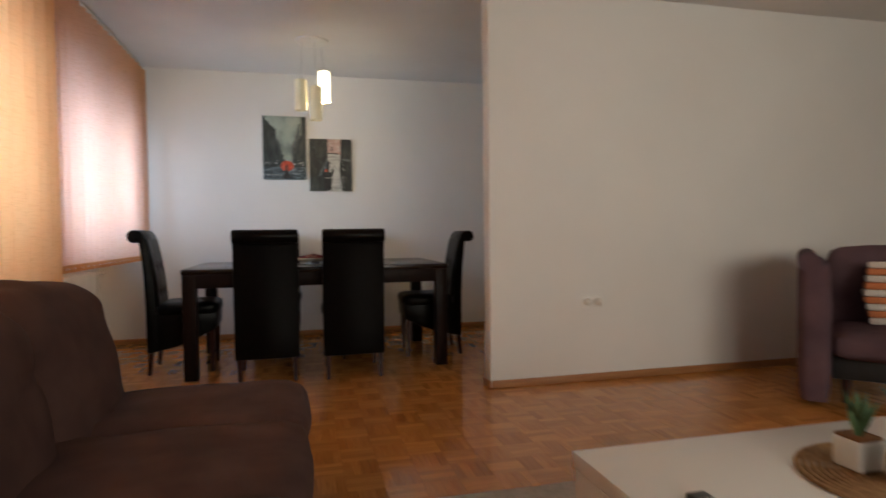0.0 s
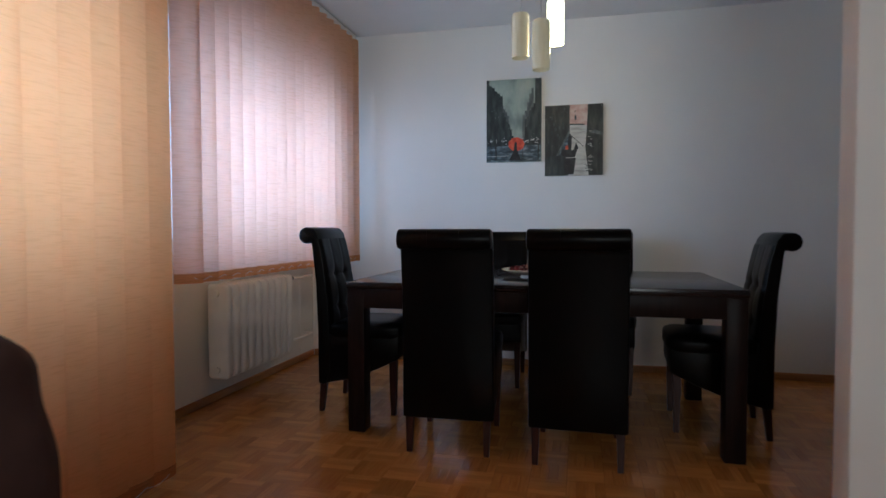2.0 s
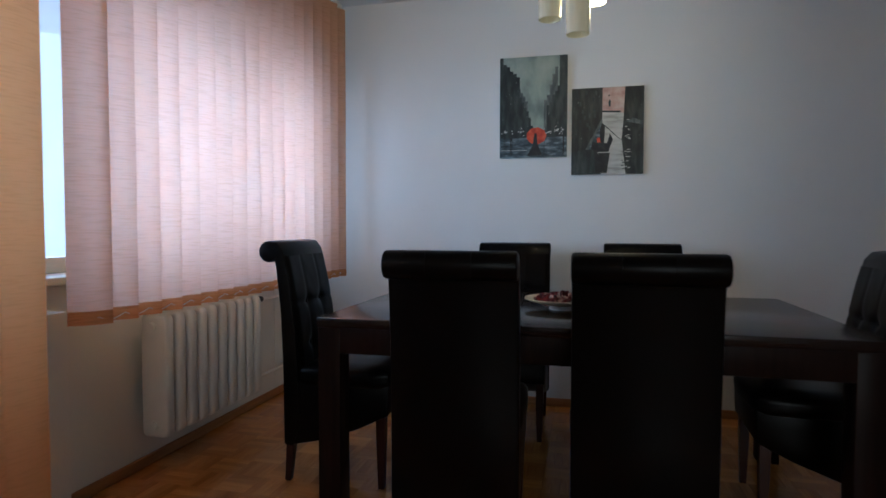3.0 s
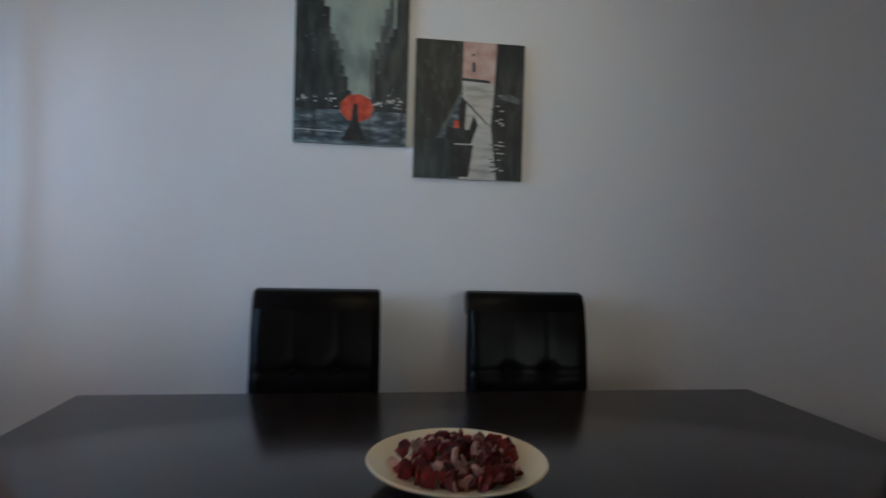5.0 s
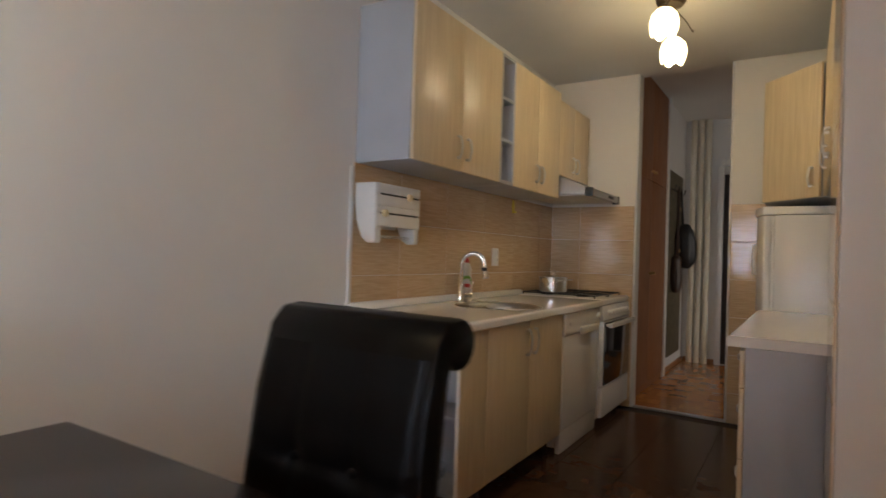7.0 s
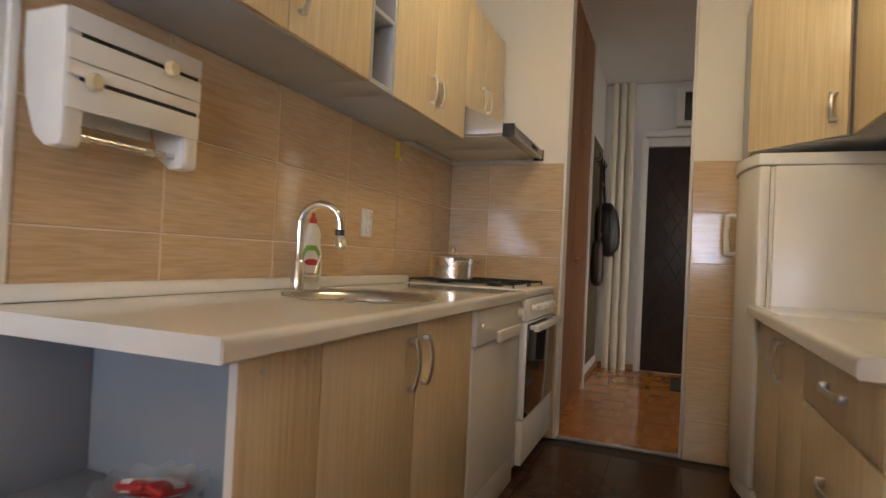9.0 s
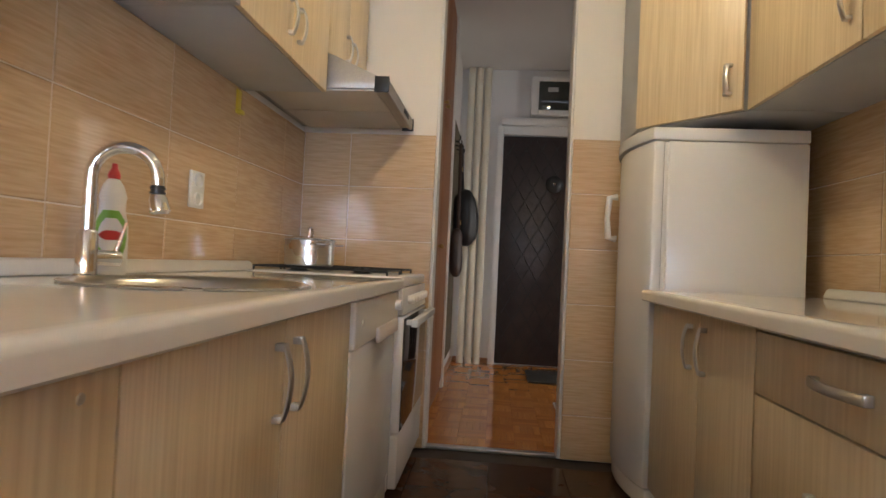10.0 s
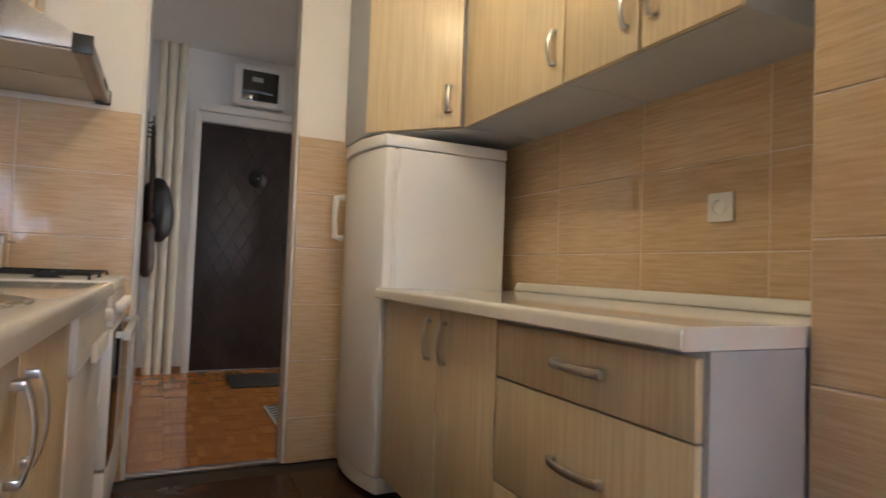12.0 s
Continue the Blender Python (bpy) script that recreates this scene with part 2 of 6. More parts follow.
def fabric(name, c1, c2, t1, t2, through):
    """Thin slub cloth that lets light through."""
    m = bpy.data.materials.new(name)
    m.use_nodes = True
    n, l = m.node_tree.nodes, m.node_tree.links
    n.remove(n["Principled BSDF"])
    tc, mp, nz = n.new("ShaderNodeTexCoord"), n.new("ShaderNodeMapping"), n.new("ShaderNodeTexNoise")
    mp.inputs["Scale"].default_value = (14, 14, 190)
    nz.inputs["Scale"].default_value, nz.inputs["Detail"].default_value = 1.0, 5
    l.new(tc.outputs["Object"], mp.inputs[0])
    oi, add = n.new("ShaderNodeObjectInfo"), n.new("ShaderNodeVectorMath")
    mul = n.new("ShaderNodeMath")
    mul.operation, mul.inputs[1].default_value = "MULTIPLY", 30
    l.new(oi.outputs["Random"], mul.inputs[0])
    l.new(mp.outputs[0], add.inputs[0])
    l.new(mul.outputs[0], add.inputs[1])
    l.new(add.outputs[0], nz.inputs["Vector"])
    ramp = n.new("ShaderNodeValToRGB")
    ramp.color_ramp.elements[0].position, ramp.color_ramp.elements[1].position = 0.30, 0.52
    ramp.color_ramp.elements[0].color, ramp.color_ramp.elements[1].color = (*c2, 1), (*c1, 1)
    l.new(nz.outputs["Fac"], ramp.inputs["Fac"])
    d, t, mix = n.new("ShaderNodeBsdfDiffuse"), n.new("ShaderNodeBsdfTranslucent"), n.new("ShaderNodeMixShader")
    mix.inputs[0].default_value = through
    l.new(ramp.outputs[0], d.inputs[0])
    glow = n.new("ShaderNodeValToRGB")
    glow.color_ramp.elements[0].position, glow.color_ramp.elements[1].position = 0.30, 0.52
    glow.color_ramp.elements[0].color, glow.color_ramp.elements[1].color = (*t2, 1), (*t1, 1)
    l.new(nz.outputs["Fac"], glow.inputs["Fac"])
    l.new(glow.outputs[0], t.inputs[0])
    l.new(d.outputs[0], mix.inputs[1])
    l.new(t.outputs[0], mix.inputs[2])
    l.new(mix.outputs[0], n["Material Output"].inputs[0])
    return m


BLIND = fabric("apricot_blind_cloth", (0.82, 0.45, 0.17), (0.74, 0.39, 0.14), (0.90, 0.755, 0.64), (0.82, 0.655, 0.53), 0.50)
BLIND_LONG = fabric("deep_apricot_blind_cloth", (0.84, 0.45, 0.15), (0.78, 0.40, 0.13), (0.94, 0.615, 0.30), (0.88, 0.55, 0.25), 0.46)
HEM = fabric("apricot_hem_cloth", (0.70, 0.34, 0.13), (0.55, 0.25, 0.09), (0.6, 0.3, 0.14), (0.5, 0.24, 0.1), 0.3)


def glass(name, color=(1, 1, 1), rough=0.0, clear=0.9):
    m = bpy.data.materials.new(name)
    m.use_nodes = True
    n, l = m.node_tree.nodes, m.node_tree.links
    g, t, mix = n["Principled BSDF"], n.new("ShaderNodeBsdfTransparent"), n.new("ShaderNodeMixShader")
    g.inputs["Base Color"].default_value, g.inputs["Roughness"].default_value = (*color, 1), rough + 0.02
    g.inputs["Transmission Weight"].default_value = 0.6
    t.inputs[0].default_value = (*color, 1)
    mix.inputs[0].default_value = clear
    l.new(g.outputs[0], mix.inputs[1])
    l.new(t.outputs[0], mix.inputs[2])
    l.new(mix.outputs[0], n["Material Output"].inputs[0])
    return m


GLASS = glass("window_glass", clear=0.92)
BOWLG = glass("bowl_glass", (0.92, 0.94, 0.96), clear=0.62)
METERG = mat("dark_meter_glass", (0.05, 0.055, 0.05), (0.03, 0.035, 0.03), 0.08, (6, 6, 6), spec=0.7)


def canvas(name, tones, streak):
    """Painted canvas: a pale upright streak of light over dark blotchy strokes."""
    m = bpy.data.materials.new(name)
    m.use_nodes = True
    n, l = m.node_tree.nodes, m.node_tree.links
    b = n["Principled BSDF"]
    b.inputs["Roughness"].default_value = 0.55
    tc, mp, nz = n.new("ShaderNodeTexCoord"), n.new("ShaderNodeMapping"), n.new("ShaderNodeTexNoise")
    mp.inputs["Scale"].default_value = streak
    nz.inputs["Scale"].default_value, nz.inputs["Detail"].default_value = 1.0, 7
    l.new(tc.outputs["Object"], mp.inputs[0])
    l.new(mp.outputs[0], nz.inputs["Vector"])
    ramp = n.new("ShaderNodeValToRGB")
    e = ramp.color_ramp.elements
    e[0].position, e[0].color = 0.34, (*tones[0], 1)
    e[1].position, e[1].color = 0.68, (*tones[2], 1)
    k = e.new(0.5)
    k.color = (*tones[1], 1)
    l.new(nz.outputs["Fac"], ramp.inputs["Fac"])
    l.new(ramp.outputs[0], b.inputs["Base Color"])
    return m


ART_SKY = canvas("paint_misty_green", ((0.16, 0.20, 0.18), (0.30, 0.36, 0.31), (0.42, 0.47, 0.40)), (9, 9, 5))
ART_DARK = canvas("paint_dark_facades", ((0.008, 0.012, 0.013), (0.024, 0.032, 0.031), (0.055, 0.064, 0.058)), (38, 38, 10))
ART_MID = canvas("paint_grey_facades", ((0.05, 0.062, 0.062), (0.09, 0.105, 0.10), (0.17, 0.19, 0.17)), (50, 50, 16))
ART_WET = canvas("paint_wet_street", ((0.02, 0.032, 0.04), (0.06, 0.085, 0.10), (0.22, 0.27, 0.30)), (20, 20, 60))
ART_RED = canvas("paint_red", ((0.36, 0.03, 0.015), (0.55, 0.06, 0.02), (0.62, 0.12, 0.05)), (30, 30, 30))
ART_BLACK = canvas("paint_black", ((0.006, 0.006, 0.007), (0.012, 0.012, 0.012), (0.03, 0.03, 0.03)), (30, 30, 30))
ART_PINK = canvas("paint_pink_facade", ((0.42, 0.24, 0.19), (0.55, 0.37, 0.30), (0.62, 0.50, 0.42)), (20, 20, 20))
ART_PALE = canvas("paint_pale_water", ((0.36, 0.35, 0.31), (0.52, 0.51, 0.46), (0.62, 0.61, 0.56)), (10, 10, 40))
ART_BROWN = canvas("paint_brown_facades", ((0.008, 0.009, 0.008), (0.020, 0.022, 0.019), (0.050, 0.050, 0.042)), (34, 34, 9))
ART_WHITE = canvas("paint_white_flecks", ((0.40, 0.42, 0.42), (0.60, 0.60, 0.58), (0.7, 0.7, 0.7)), (30, 30, 30))


# ---- building helpers ----
ORIGIN = {}


def thing(name, label, category, base=(0, 0, 0), group="", kind=""):
    ob = new(name)
    ob.empty_display_size = 0.05
    ob.location = base
    ORIGIN[ob] = Vector(base)
    return tagged(ob, label, category, group, kind)


def mesh_of(name, bm, material, smooth=True):
    me = bpy.data.meshes.new(name)
    bmesh.ops.recalc_face_normals(bm, faces=bm.faces)
    bm.to_mesh(me)
    bm.free()
    for m in (material if isinstance(material, (list, tuple)) else [material]):
        me.materials.append(m)
    if smooth:
        me.shade_smooth()
        me.set_sharp_from_angle(angle=radians(38))
    return me


def part(name, bm, material, parent, label="", smooth=True):
    """One mesh under a thing or part; the bmesh is given in the same space as the thing's base."""
    o = ORIGIN[parent]
    bmesh.ops.translate(bm, verts=bm.verts, vec=-o)
    ob = new(name, mesh_of(name, bm, material, smooth))
    ob.parent = parent
    ORIGIN[ob] = o
    return tagged(ob, label)


def posed(name, bm, material, parent, m, label=""):
    """One mesh under a thing, built round zero and then set at the pose m from the thing's base."""
    ob = new(name, mesh_of(name, bm, material))
    ob.parent, ob.matrix_local = parent, m
    ORIGIN[ob] = ORIGIN[parent]
    return tagged(ob, label)


def solo(name, bm, material, label, category, group="", kind="", smooth=True):
    ob = new(name, mesh_of(name, bm, material, smooth))
    return tagged(ob, label, category, group, kind)


def add_box(bm, lo, hi, bev=0.0, seg=2):
    r = bmesh.ops.create_cube(bm, size=1)
    vs = r["verts"]
    for v in vs:
        v.co = Vector([(lo[i] + hi[i]) / 2 + v.co[i] * (hi[i] - lo[i]) for i in range(3)])
    if bev:
        es = list({e for v in vs for e in v.link_edges})
        bmesh.ops.bevel(bm, geom=es, offset=bev, segments=seg, affect="EDGES", profile=0.5)
    return bm


def box(lo, hi, bev=0.003, seg=2):
    return add_box(bmesh.new(), lo, hi, bev, seg)


def boxes(*items, bev=0.0):
    bm = bmesh.new()
    for lo, hi in items:
        add_box(bm, lo, hi, bev)
    return bm


def lathe(profile, centre=(0, 0, 0), n=32, caps=True):
    """A turned body from rows of (radius, height)."""
    bm = bmesh.new()
    rings = []
    for r, z in profile:
        if r < 1e-5:
            rings.append([bm.verts.new((centre[0], centre[1], centre[2] + z))])
        else:
            rings.append([bm.verts.new((centre[0] + r * math.cos(2 * math.pi * i / n), centre[1] + r * math.sin(2 * math.pi * i / n), centre[2] + z)) for i in range(n)])
    for a, b in zip(rings, rings[1:]):
        for i in range(n):
            j = (i + 1) % n
            if len(a) == 1 and len(b) > 1:
                bm.faces.new((a[0], b[i], b[j]))
            elif len(b) == 1 and len(a) > 1:
                bm.faces.new((a[i], a[j], b[0]))
            elif len(a) > 1:
                bm.faces.new((a[i], a[j], b[j], b[i]))
    return bm


def tube(points, r, n=10, bm=None):
    """A round bar along a line of points; r may be a list."""
    bm = bm or bmesh.new()
    pts = [Vector(p) for p in points]
    rs = r if isinstance(r, (list, tuple)) else [r] * len(pts)
    rings, side = [], None
    for i, p in enumerate(pts):
        d = (pts[min(i + 1, len(pts) - 1)] - pts[max(i - 1, 0)]).normalized()
        if side is None:
            side = d.orthogonal().normalized()
        side = (side - d * side.dot(d)).normalized()
        up = d.cross(side)
        rings.append([bm.verts.new(p + rs[i] * (math.cos(2 * math.pi * k / n) * side + math.sin(2 * math.pi * k / n) * up)) for k in range(n)])
    for a, b in zip(rings, rings[1:]):
        for i in range(n):
            j = (i + 1) % n
            bm.faces.new((a[i], a[j], b[j], b[i]))
    bm.faces.new(rings[0][::-1])
    bm.faces.new(rings[-1])
    return bm


def prism(outline, axis, a, b, bev=0.0, seg=2):
    """An outline in a plane, drawn out along an axis from a to b."""
    bm = bmesh.new()
    def at(p, s):
        return {"x": (s, p[0], p[1]), "y": (p[0], s, p[1]), "z": (p[0], p[1], s)}[axis]
    lo = [bm.verts.new(at(p, a)) for p in outline]
    hi = [bm.verts.new(at(p, b)) for p in outline]
    bm.faces.new(lo[::-1])
    bm.faces.new(hi)
    k = len(outline)
    for i in range(k):
        bm.faces.new((lo[i], lo[(i + 1) % k], hi[(i + 1) % k], hi[i]))
    bmesh.ops.recalc_face_normals(bm, faces=bm.faces)
    if bev:
        rim = [e for e in bm.edges if e.calc_face_angle(0) > radians(35)]
        bmesh.ops.bevel(bm, geom=rim, offset=bev, segments=seg, affect="EDGES", profile=0.5)
    return bm


def cushion(lo, hi, r=0.06, puff=0.02, n=9, wrinkle=0.004, seed=0):
    """A stuffed block: rounded edges, bulged faces and slight creases."""
    bm = bmesh.new()
    bmesh.ops.create_cube(bm, size=2)
    bmesh.ops.subdivide_edges(bm, edges=list(bm.edges), cuts=n, use_grid_fill=True)
    lo, hi = Vector(lo), Vector(hi)
    c, h = (lo + hi) / 2, (hi - lo) / 2
    for v in bm.verts:
        u = v.co.copy()
        p = Vector([u[i] * h[i] for i in range(3)])
        inner = Vector([max(-h[i] + r, min(h[i] - r, p[i])) for i in range(3)])
        d = p - inner
        if d.length > 1e-6:
            p = inner + d.normalized() * r
        for i in range(3):
            j, k = (i + 1) % 3, (i + 2) % 3
            p[i] += math.copysign(puff * max(0, (1 - u[j] ** 2)) * max(0, (1 - u[k] ** 2)), u[i]) if abs(u[i]) > 0.98 else 0
        q = p * 7 + Vector((seed, seed * 2, 0))
        p += d.normalized() * noise.noise(q) * wrinkle if d.length > 1e-6 else Vector((0, 0, 0))
        v.co = c + p
    return bm


def grid_pad(w, h, nx, ny, depth):
    """A sheet in x and z whose y follows depth(x, z)."""
    bm = bmesh.new()
    vs = [[bm.verts.new((w * (i / nx - 0.5), depth(w * (i / nx - 0.5), h * j / ny), h * j / ny)) for i in range(nx + 1)] for j in range(ny + 1)]
    for j in range(ny):
        for i in range(nx):
            bm.faces.new((vs[j][i], vs[j][i + 1], vs[j + 1][i + 1], vs[j + 1][i]))
    return bm


def bow_handle(parent, centre, length, axis, out, r=0.0092):
    """A flat bowed strap handle with square feet: axis along which it runs, out the way it stands off."""
    c, a, o = Vector(centre), Vector(axis), Vector(out)
    w = a.cross(o) * r
    bm = bmesh.new()
    rings = []
    for i in range(15):
        s = -1 + 2 * i / 14
        p = c + a * (s * length / 2) + o * (0.015 + 0.013 * (1 - s * s))
        rings.append([bm.verts.new(p + w * u + o * d) for u, d in ((-1, -0.002), (-1, 0.001), (-0.7, 0.003), (0.7, 0.003), (1, 0.001), (1, -0.002))])
    for r0, r1 in zip(rings, rings[1:]):
        for k in range(6):
            bm.faces.new((r0[k], r0[(k + 1) % 6], r1[(k + 1) % 6], r1[k]))
    bm.faces.new(rings[0])
    bm.faces.new(list(reversed(rings[-1])))
    for s in (-1, 1):
        m = c + a * (s * length / 2 * 0.93) + o * 0.0085
        q = [abs(a[i]) * length * 0.05 + abs(o[i]) * 0.0085 + abs(w[i]) * 1.06 for i in range(3)]
        add_box(bm, [m[i] - q[i] for i in range(3)], [m[i] + q[i] for i in range(3)], 0.002)
    return part("handle", bm, SATIN, parent, "satin metal bow handle")


# ---- structure ----
H = 2.525          # ceiling of the rooms
HH = 2.69          # ceiling of the hall
XK = 6.72          # end wall of the kitchen
YP = -1.85         # kitchen face of the thick partition
YR = -2.21         # back of the recess with the small worktop
PX = 4.15          # west face of the pier
YL = -2.33         # living-room face of the partition


def wall(name, lo, hi, material=PAINT, label="white painted plaster wall", bev=0.0):
    return solo(name, box(lo, hi, bev), material, label, "wall", kind="structure")


def floor_sheet(name, lo, hi, material, label):
    return solo(name, box(lo, hi, 0), material, label, "floor", kind="structure")


floor_main = floor_sheet("floor", (-0.2, -8.0, -0.12), (3.95, 0.2, -0.012), GLUE, "oak mosaic parquet floor, varnished and glossy")
floor_living = floor_sheet("floor_living", (3.952, -8.0, -0.12), (7.2, YL, -0.012), GLUE, "oak mosaic parquet floor, varnished and glossy")
floor_kitchen = floor_sheet("floor_kitchen", (3.952, YL + 0.002, -0.12), (6.79, 0.2, -0.012), GROUT_D, "dark brown ceramic tile floor of the kitchen")
floor_hall = floor_sheet("floor_hall", (6.792, YL + 0.002, -0.12), (9.4, 0.2, -0.012), GLUE, "oak mosaic parquet floor of the hall")

# north wall, behind table and worktop
wall("wall_north", (-0.25, 0.0, 0.0), (9.5, 0.18, H), PAINT)
# window wall with a window, and a balcony door with side lights
WX0, WX1 = -0.22, 0.0
wall("wall_west_end", (WX0, -0.22, 0.0), (WX1, -0.002, H))
wall("wall_west_parapet", (WX0, -1.95, 0.0), (WX1, -0.224, 0.88))
wall("wall_west_lintel", (WX0, -5.2, 2.30), (WX1, -0.224, H))
wall("wall_west_pier", (WX0, -2.42, 0.0), (0.22, -1.954, 0.80))
wall("wall_west_pier_upper", (WX0, -2.42, 0.804), (WX1, -1.954, 2.298))
wall("wall_west_balcony_panel", (WX0, -5.2, 0.0), (WX1, -2.424, 0.45))
wall("wall_west_south", (WX0, -8.0, 0.0), (WX1, -5.204, H))
# partition between living room and kitchen, thick at its free end
wall("wall_partition", (2.915, YL, 0.0), (7.2, YR, H), PAINT, "white painted partition wall with a rounded free end", bev=0.012)
wall("wall_partition_pier", (PX, YR + 0.002, 0.0), (4.65, YP, H), PAINT, "white painted pier on the kitchen side of the partition", bev=0.006)
# end wall of the kitchen on both sides of the opening to the hall
wall("wall_kitchen_end_left", (XK, -0.668, 0.0), (XK + 0.11, -0.002, H), CREAM, "cream painted kitchen end wall beside the hall opening")
wall("wall_kitchen_end_right", (XK, YR + 0.002, 0.0), (XK + 0.11, -1.325, H), CREAM, "cream painted kitchen end wall behind the fridge")
# hall
wall("wall_hall_left", (XK + 0.112, -0.60, 0.0), (9.21, -0.004, HH), PAINT)
wall("wall_hall_end", (9.212, -3.0, 0.0), (9.35, -0.006, HH), PAINT)
# the gap between these right-hand pieces is made up for the hall fill lamp
wall("wall_hall_right_a", (7.3, -3.0, 0.0), (7.9, -2.6, HH), PAINT)
wall("wall_hall_right_b", (8.8, -3.0, 0.0), (9.21, -2.6, HH), PAINT)
wall("wall_hall_right_head", (7.902, -3.0, 2.05), (8.798, -2.6, HH), PAINT)
wall("wall_hall_inner", (7.202, -3.0, 0.0), (7.298, YL - 0.002, HH), PAINT)
# living room
wall("wall_living_east", (7.202, -8.0, 0.0), (7.35, -3.004, H), PAINT)
# opening in the unseen south wall made up to hold the fill lamp
wall("wall_living_south_low", (-0.22, -8.15, 0.0), (7.35, -8.002, 0.93), PAINT)
wall("wall_living_south_high", (-0.22, -8.15, 2.27), (7.35, -8.002, H), PAINT)
wall("wall_living_south_left", (-0.22, -8.15, 0.932), (2.38, -8.002, 2.268), PAINT)
wall("wall_living_south_right", (4.82, -8.15, 0.932), (7.35, -8.002, 2.268), PAINT)
solo("ceiling", box((-0.25, -8.15, H), (XK + 0.11, 0.18, H + 0.12), 0), CEIL, "white painted flat ceiling", "ceiling", kind="structure")
solo("ceiling_hall", box((XK + 0.112, -3.0, HH), (9.35, 0.18, HH + 0.12), 0), CEIL, "white painted flat hall ceiling", "ceiling", kind="structure")
solo("ceiling_living_side", box((XK + 0.112, -8.15, H), (7.35, -3.004, H + 0.12), 0), CEIL, "white painted flat ceiling", "ceiling", kind="structure")


def skirting(name, lo, hi):
    return solo(name, box(lo, hi, 0.006, 3), OAKTRIM, "narrow oak skirting board along the floor", "baseboard", kind="structure")


skirting("baseboard_north", (0.014, -0.014, 0.0), (4.22, -0.001, 0.05))
skirting("baseboard_west", (0.001, -1.95, 0.0), (0.014, -0.016, 0.05))
skirting("baseboard_partition", (2.92, YL - 0.014, 0.0), (7.2, YL - 0.001, 0.05))
skirting("baseboard_partition_end", (2.90, YL - 0.014, 0.0), (2.914, YR, 0.05))
skirting("baseboard_partition_kitchen", (2.92, YR + 0.001, 0.0), (PX - 0.002, YR + 0.014, 0.05))
skirting("baseboard_hall_end", (9.197, -0.98, 0.0), (9.211, -0.62, 0.05))
skirting("baseboard_hall_left", (8.16, -0.616, 0.0), (9.19, -0.602, 0.05))
skirting("baseboard_living_south", (0.0, -8.0, 0.0), (7.2, -7.986, 0.05))
solo("threshold_trim", box((XK + 0.03, -1.322, -0.01), (XK + 0.07, -0.672, 0.006), 0.003), SATIN, "thin pale metal threshold strip in the hall opening", "threshold", kind="structure")
solo("corner_trim", box((4.244, -0.013, 0.0), (4.264, -0.001, 1.50), 0.002), WPLAST, "white plastic edge strip beside the wall tiles", "trim", kind="structure")
solo("jamb_trim_left", box((XK - 0.004, -0.682, 0.0), (XK + 0.114, -0.669, H - 0.001), 0.003), WOODW, "white painted jamb of the hall opening", "trim", kind="structure")
solo("jamb_trim_right", box((XK - 0.004, -1.324, 0.0), (XK + 0.114, -1.311, H - 0.001), 0.003), WOODW, "white painted jamb of the hall opening", "trim", kind="structure")


def window_unit(name, y0, y1, z0, z1, splits, label, sill=True):
    x0, x1 = -0.15, -0.08
    w = thing(name, label, "window", (x0, y0, z0), kind="structure")
    fr = boxes(((x0, y0, z0), (x1, y0 + 0.06, z1)), ((x0, y1 - 0.06, z0), (x1, y1, z1)), ((x0, y0 + 0.062, z0), (x1, y1 - 0.062, z0 + 0.06)), ((x0, y0 + 0.062, z1 - 0.06), (x1, y1 - 0.062, z1)))
    part("window_frame", fr, WOODW, w, "white painted window frame")
    edges = [y0 + 0.06] + splits + [y1 - 0.06]
    for s in splits:
        part("mullion", box((x0 + 0.004, s - 0.045, z0 + 0.062), (x1 - 0.004, s + 0.045, z1 - 0.062), 0.004), WOODW, w)
    for a, b in zip(edges, edges[1:]):
        p = part("pane", box((-0.12, a + 0.046, z0 + 0.062), (-0.114, b - 0.046, z1 - 0.062), 0), GLASS, w, "clear window glass")
        p.visible_shadow = False
    if sill:
        part("window_sill", box((x1 + 0.002, y0 - 0.03, z0 - 0.03), (0.10, y1 + 0.02, z0 - 0.001), 0.006), WOODW, w, "white window sill board")
    return w


window_unit("window_1", -1.95, -0.226, 0.91, 2.298, [-1.09], "white framed window behind the vertical blind")
window_unit("window_2", -5.19, -2.43, 0.452, 2.298, [-3.3, -4.2], "white framed balcony window behind the long vertical blind", sill=False)

# outside
GZ = -9.0
solo("ground", box((-900, -900, GZ - 0.5), (-6, 900, GZ), 0), GRASS, "far green ground outside the window", "ground", kind="structure")
solo("balcony_slab", box((-1.3, -5.4, -0.14), (-0.224, -2.2, -0.01), 0.01), CONC, "grey concrete balcony slab", "balcony", kind="structure")


cloud = bpy.data.materials.new("bright_overcast_sky")
cloud.use_nodes = True
cn, cl = cloud.node_tree.nodes, cloud.node_tree.links
cn.remove(cn["Principled BSDF"])
em, cz, cr_ = cn.new("ShaderNodeEmission"), cn.new("ShaderNodeTexNoise"), cn.new("ShaderNodeValToRGB")
cz.inputs["Scale"].default_value, cz.inputs["Detail"].default_value = 0.03, 4
cl.new(cn.new("ShaderNodeNewGeometry").outputs["Position"], cz.inputs["Vector"])
cr_.color_ramp.elements[0].color, cr_.color_ramp.elements[1].color = (0.80, 0.87, 0.97, 1), (0.97, 0.98, 1.0, 1)
cl.new(cz.outputs["Fac"], cr_.inputs["Fac"])
cl.new(cr_.outputs[0], em.inputs["Color"])
em.inputs["Strength"].default_value = 1.7
cl.new(em.outputs[0], cn["Material Output"].inputs[0])
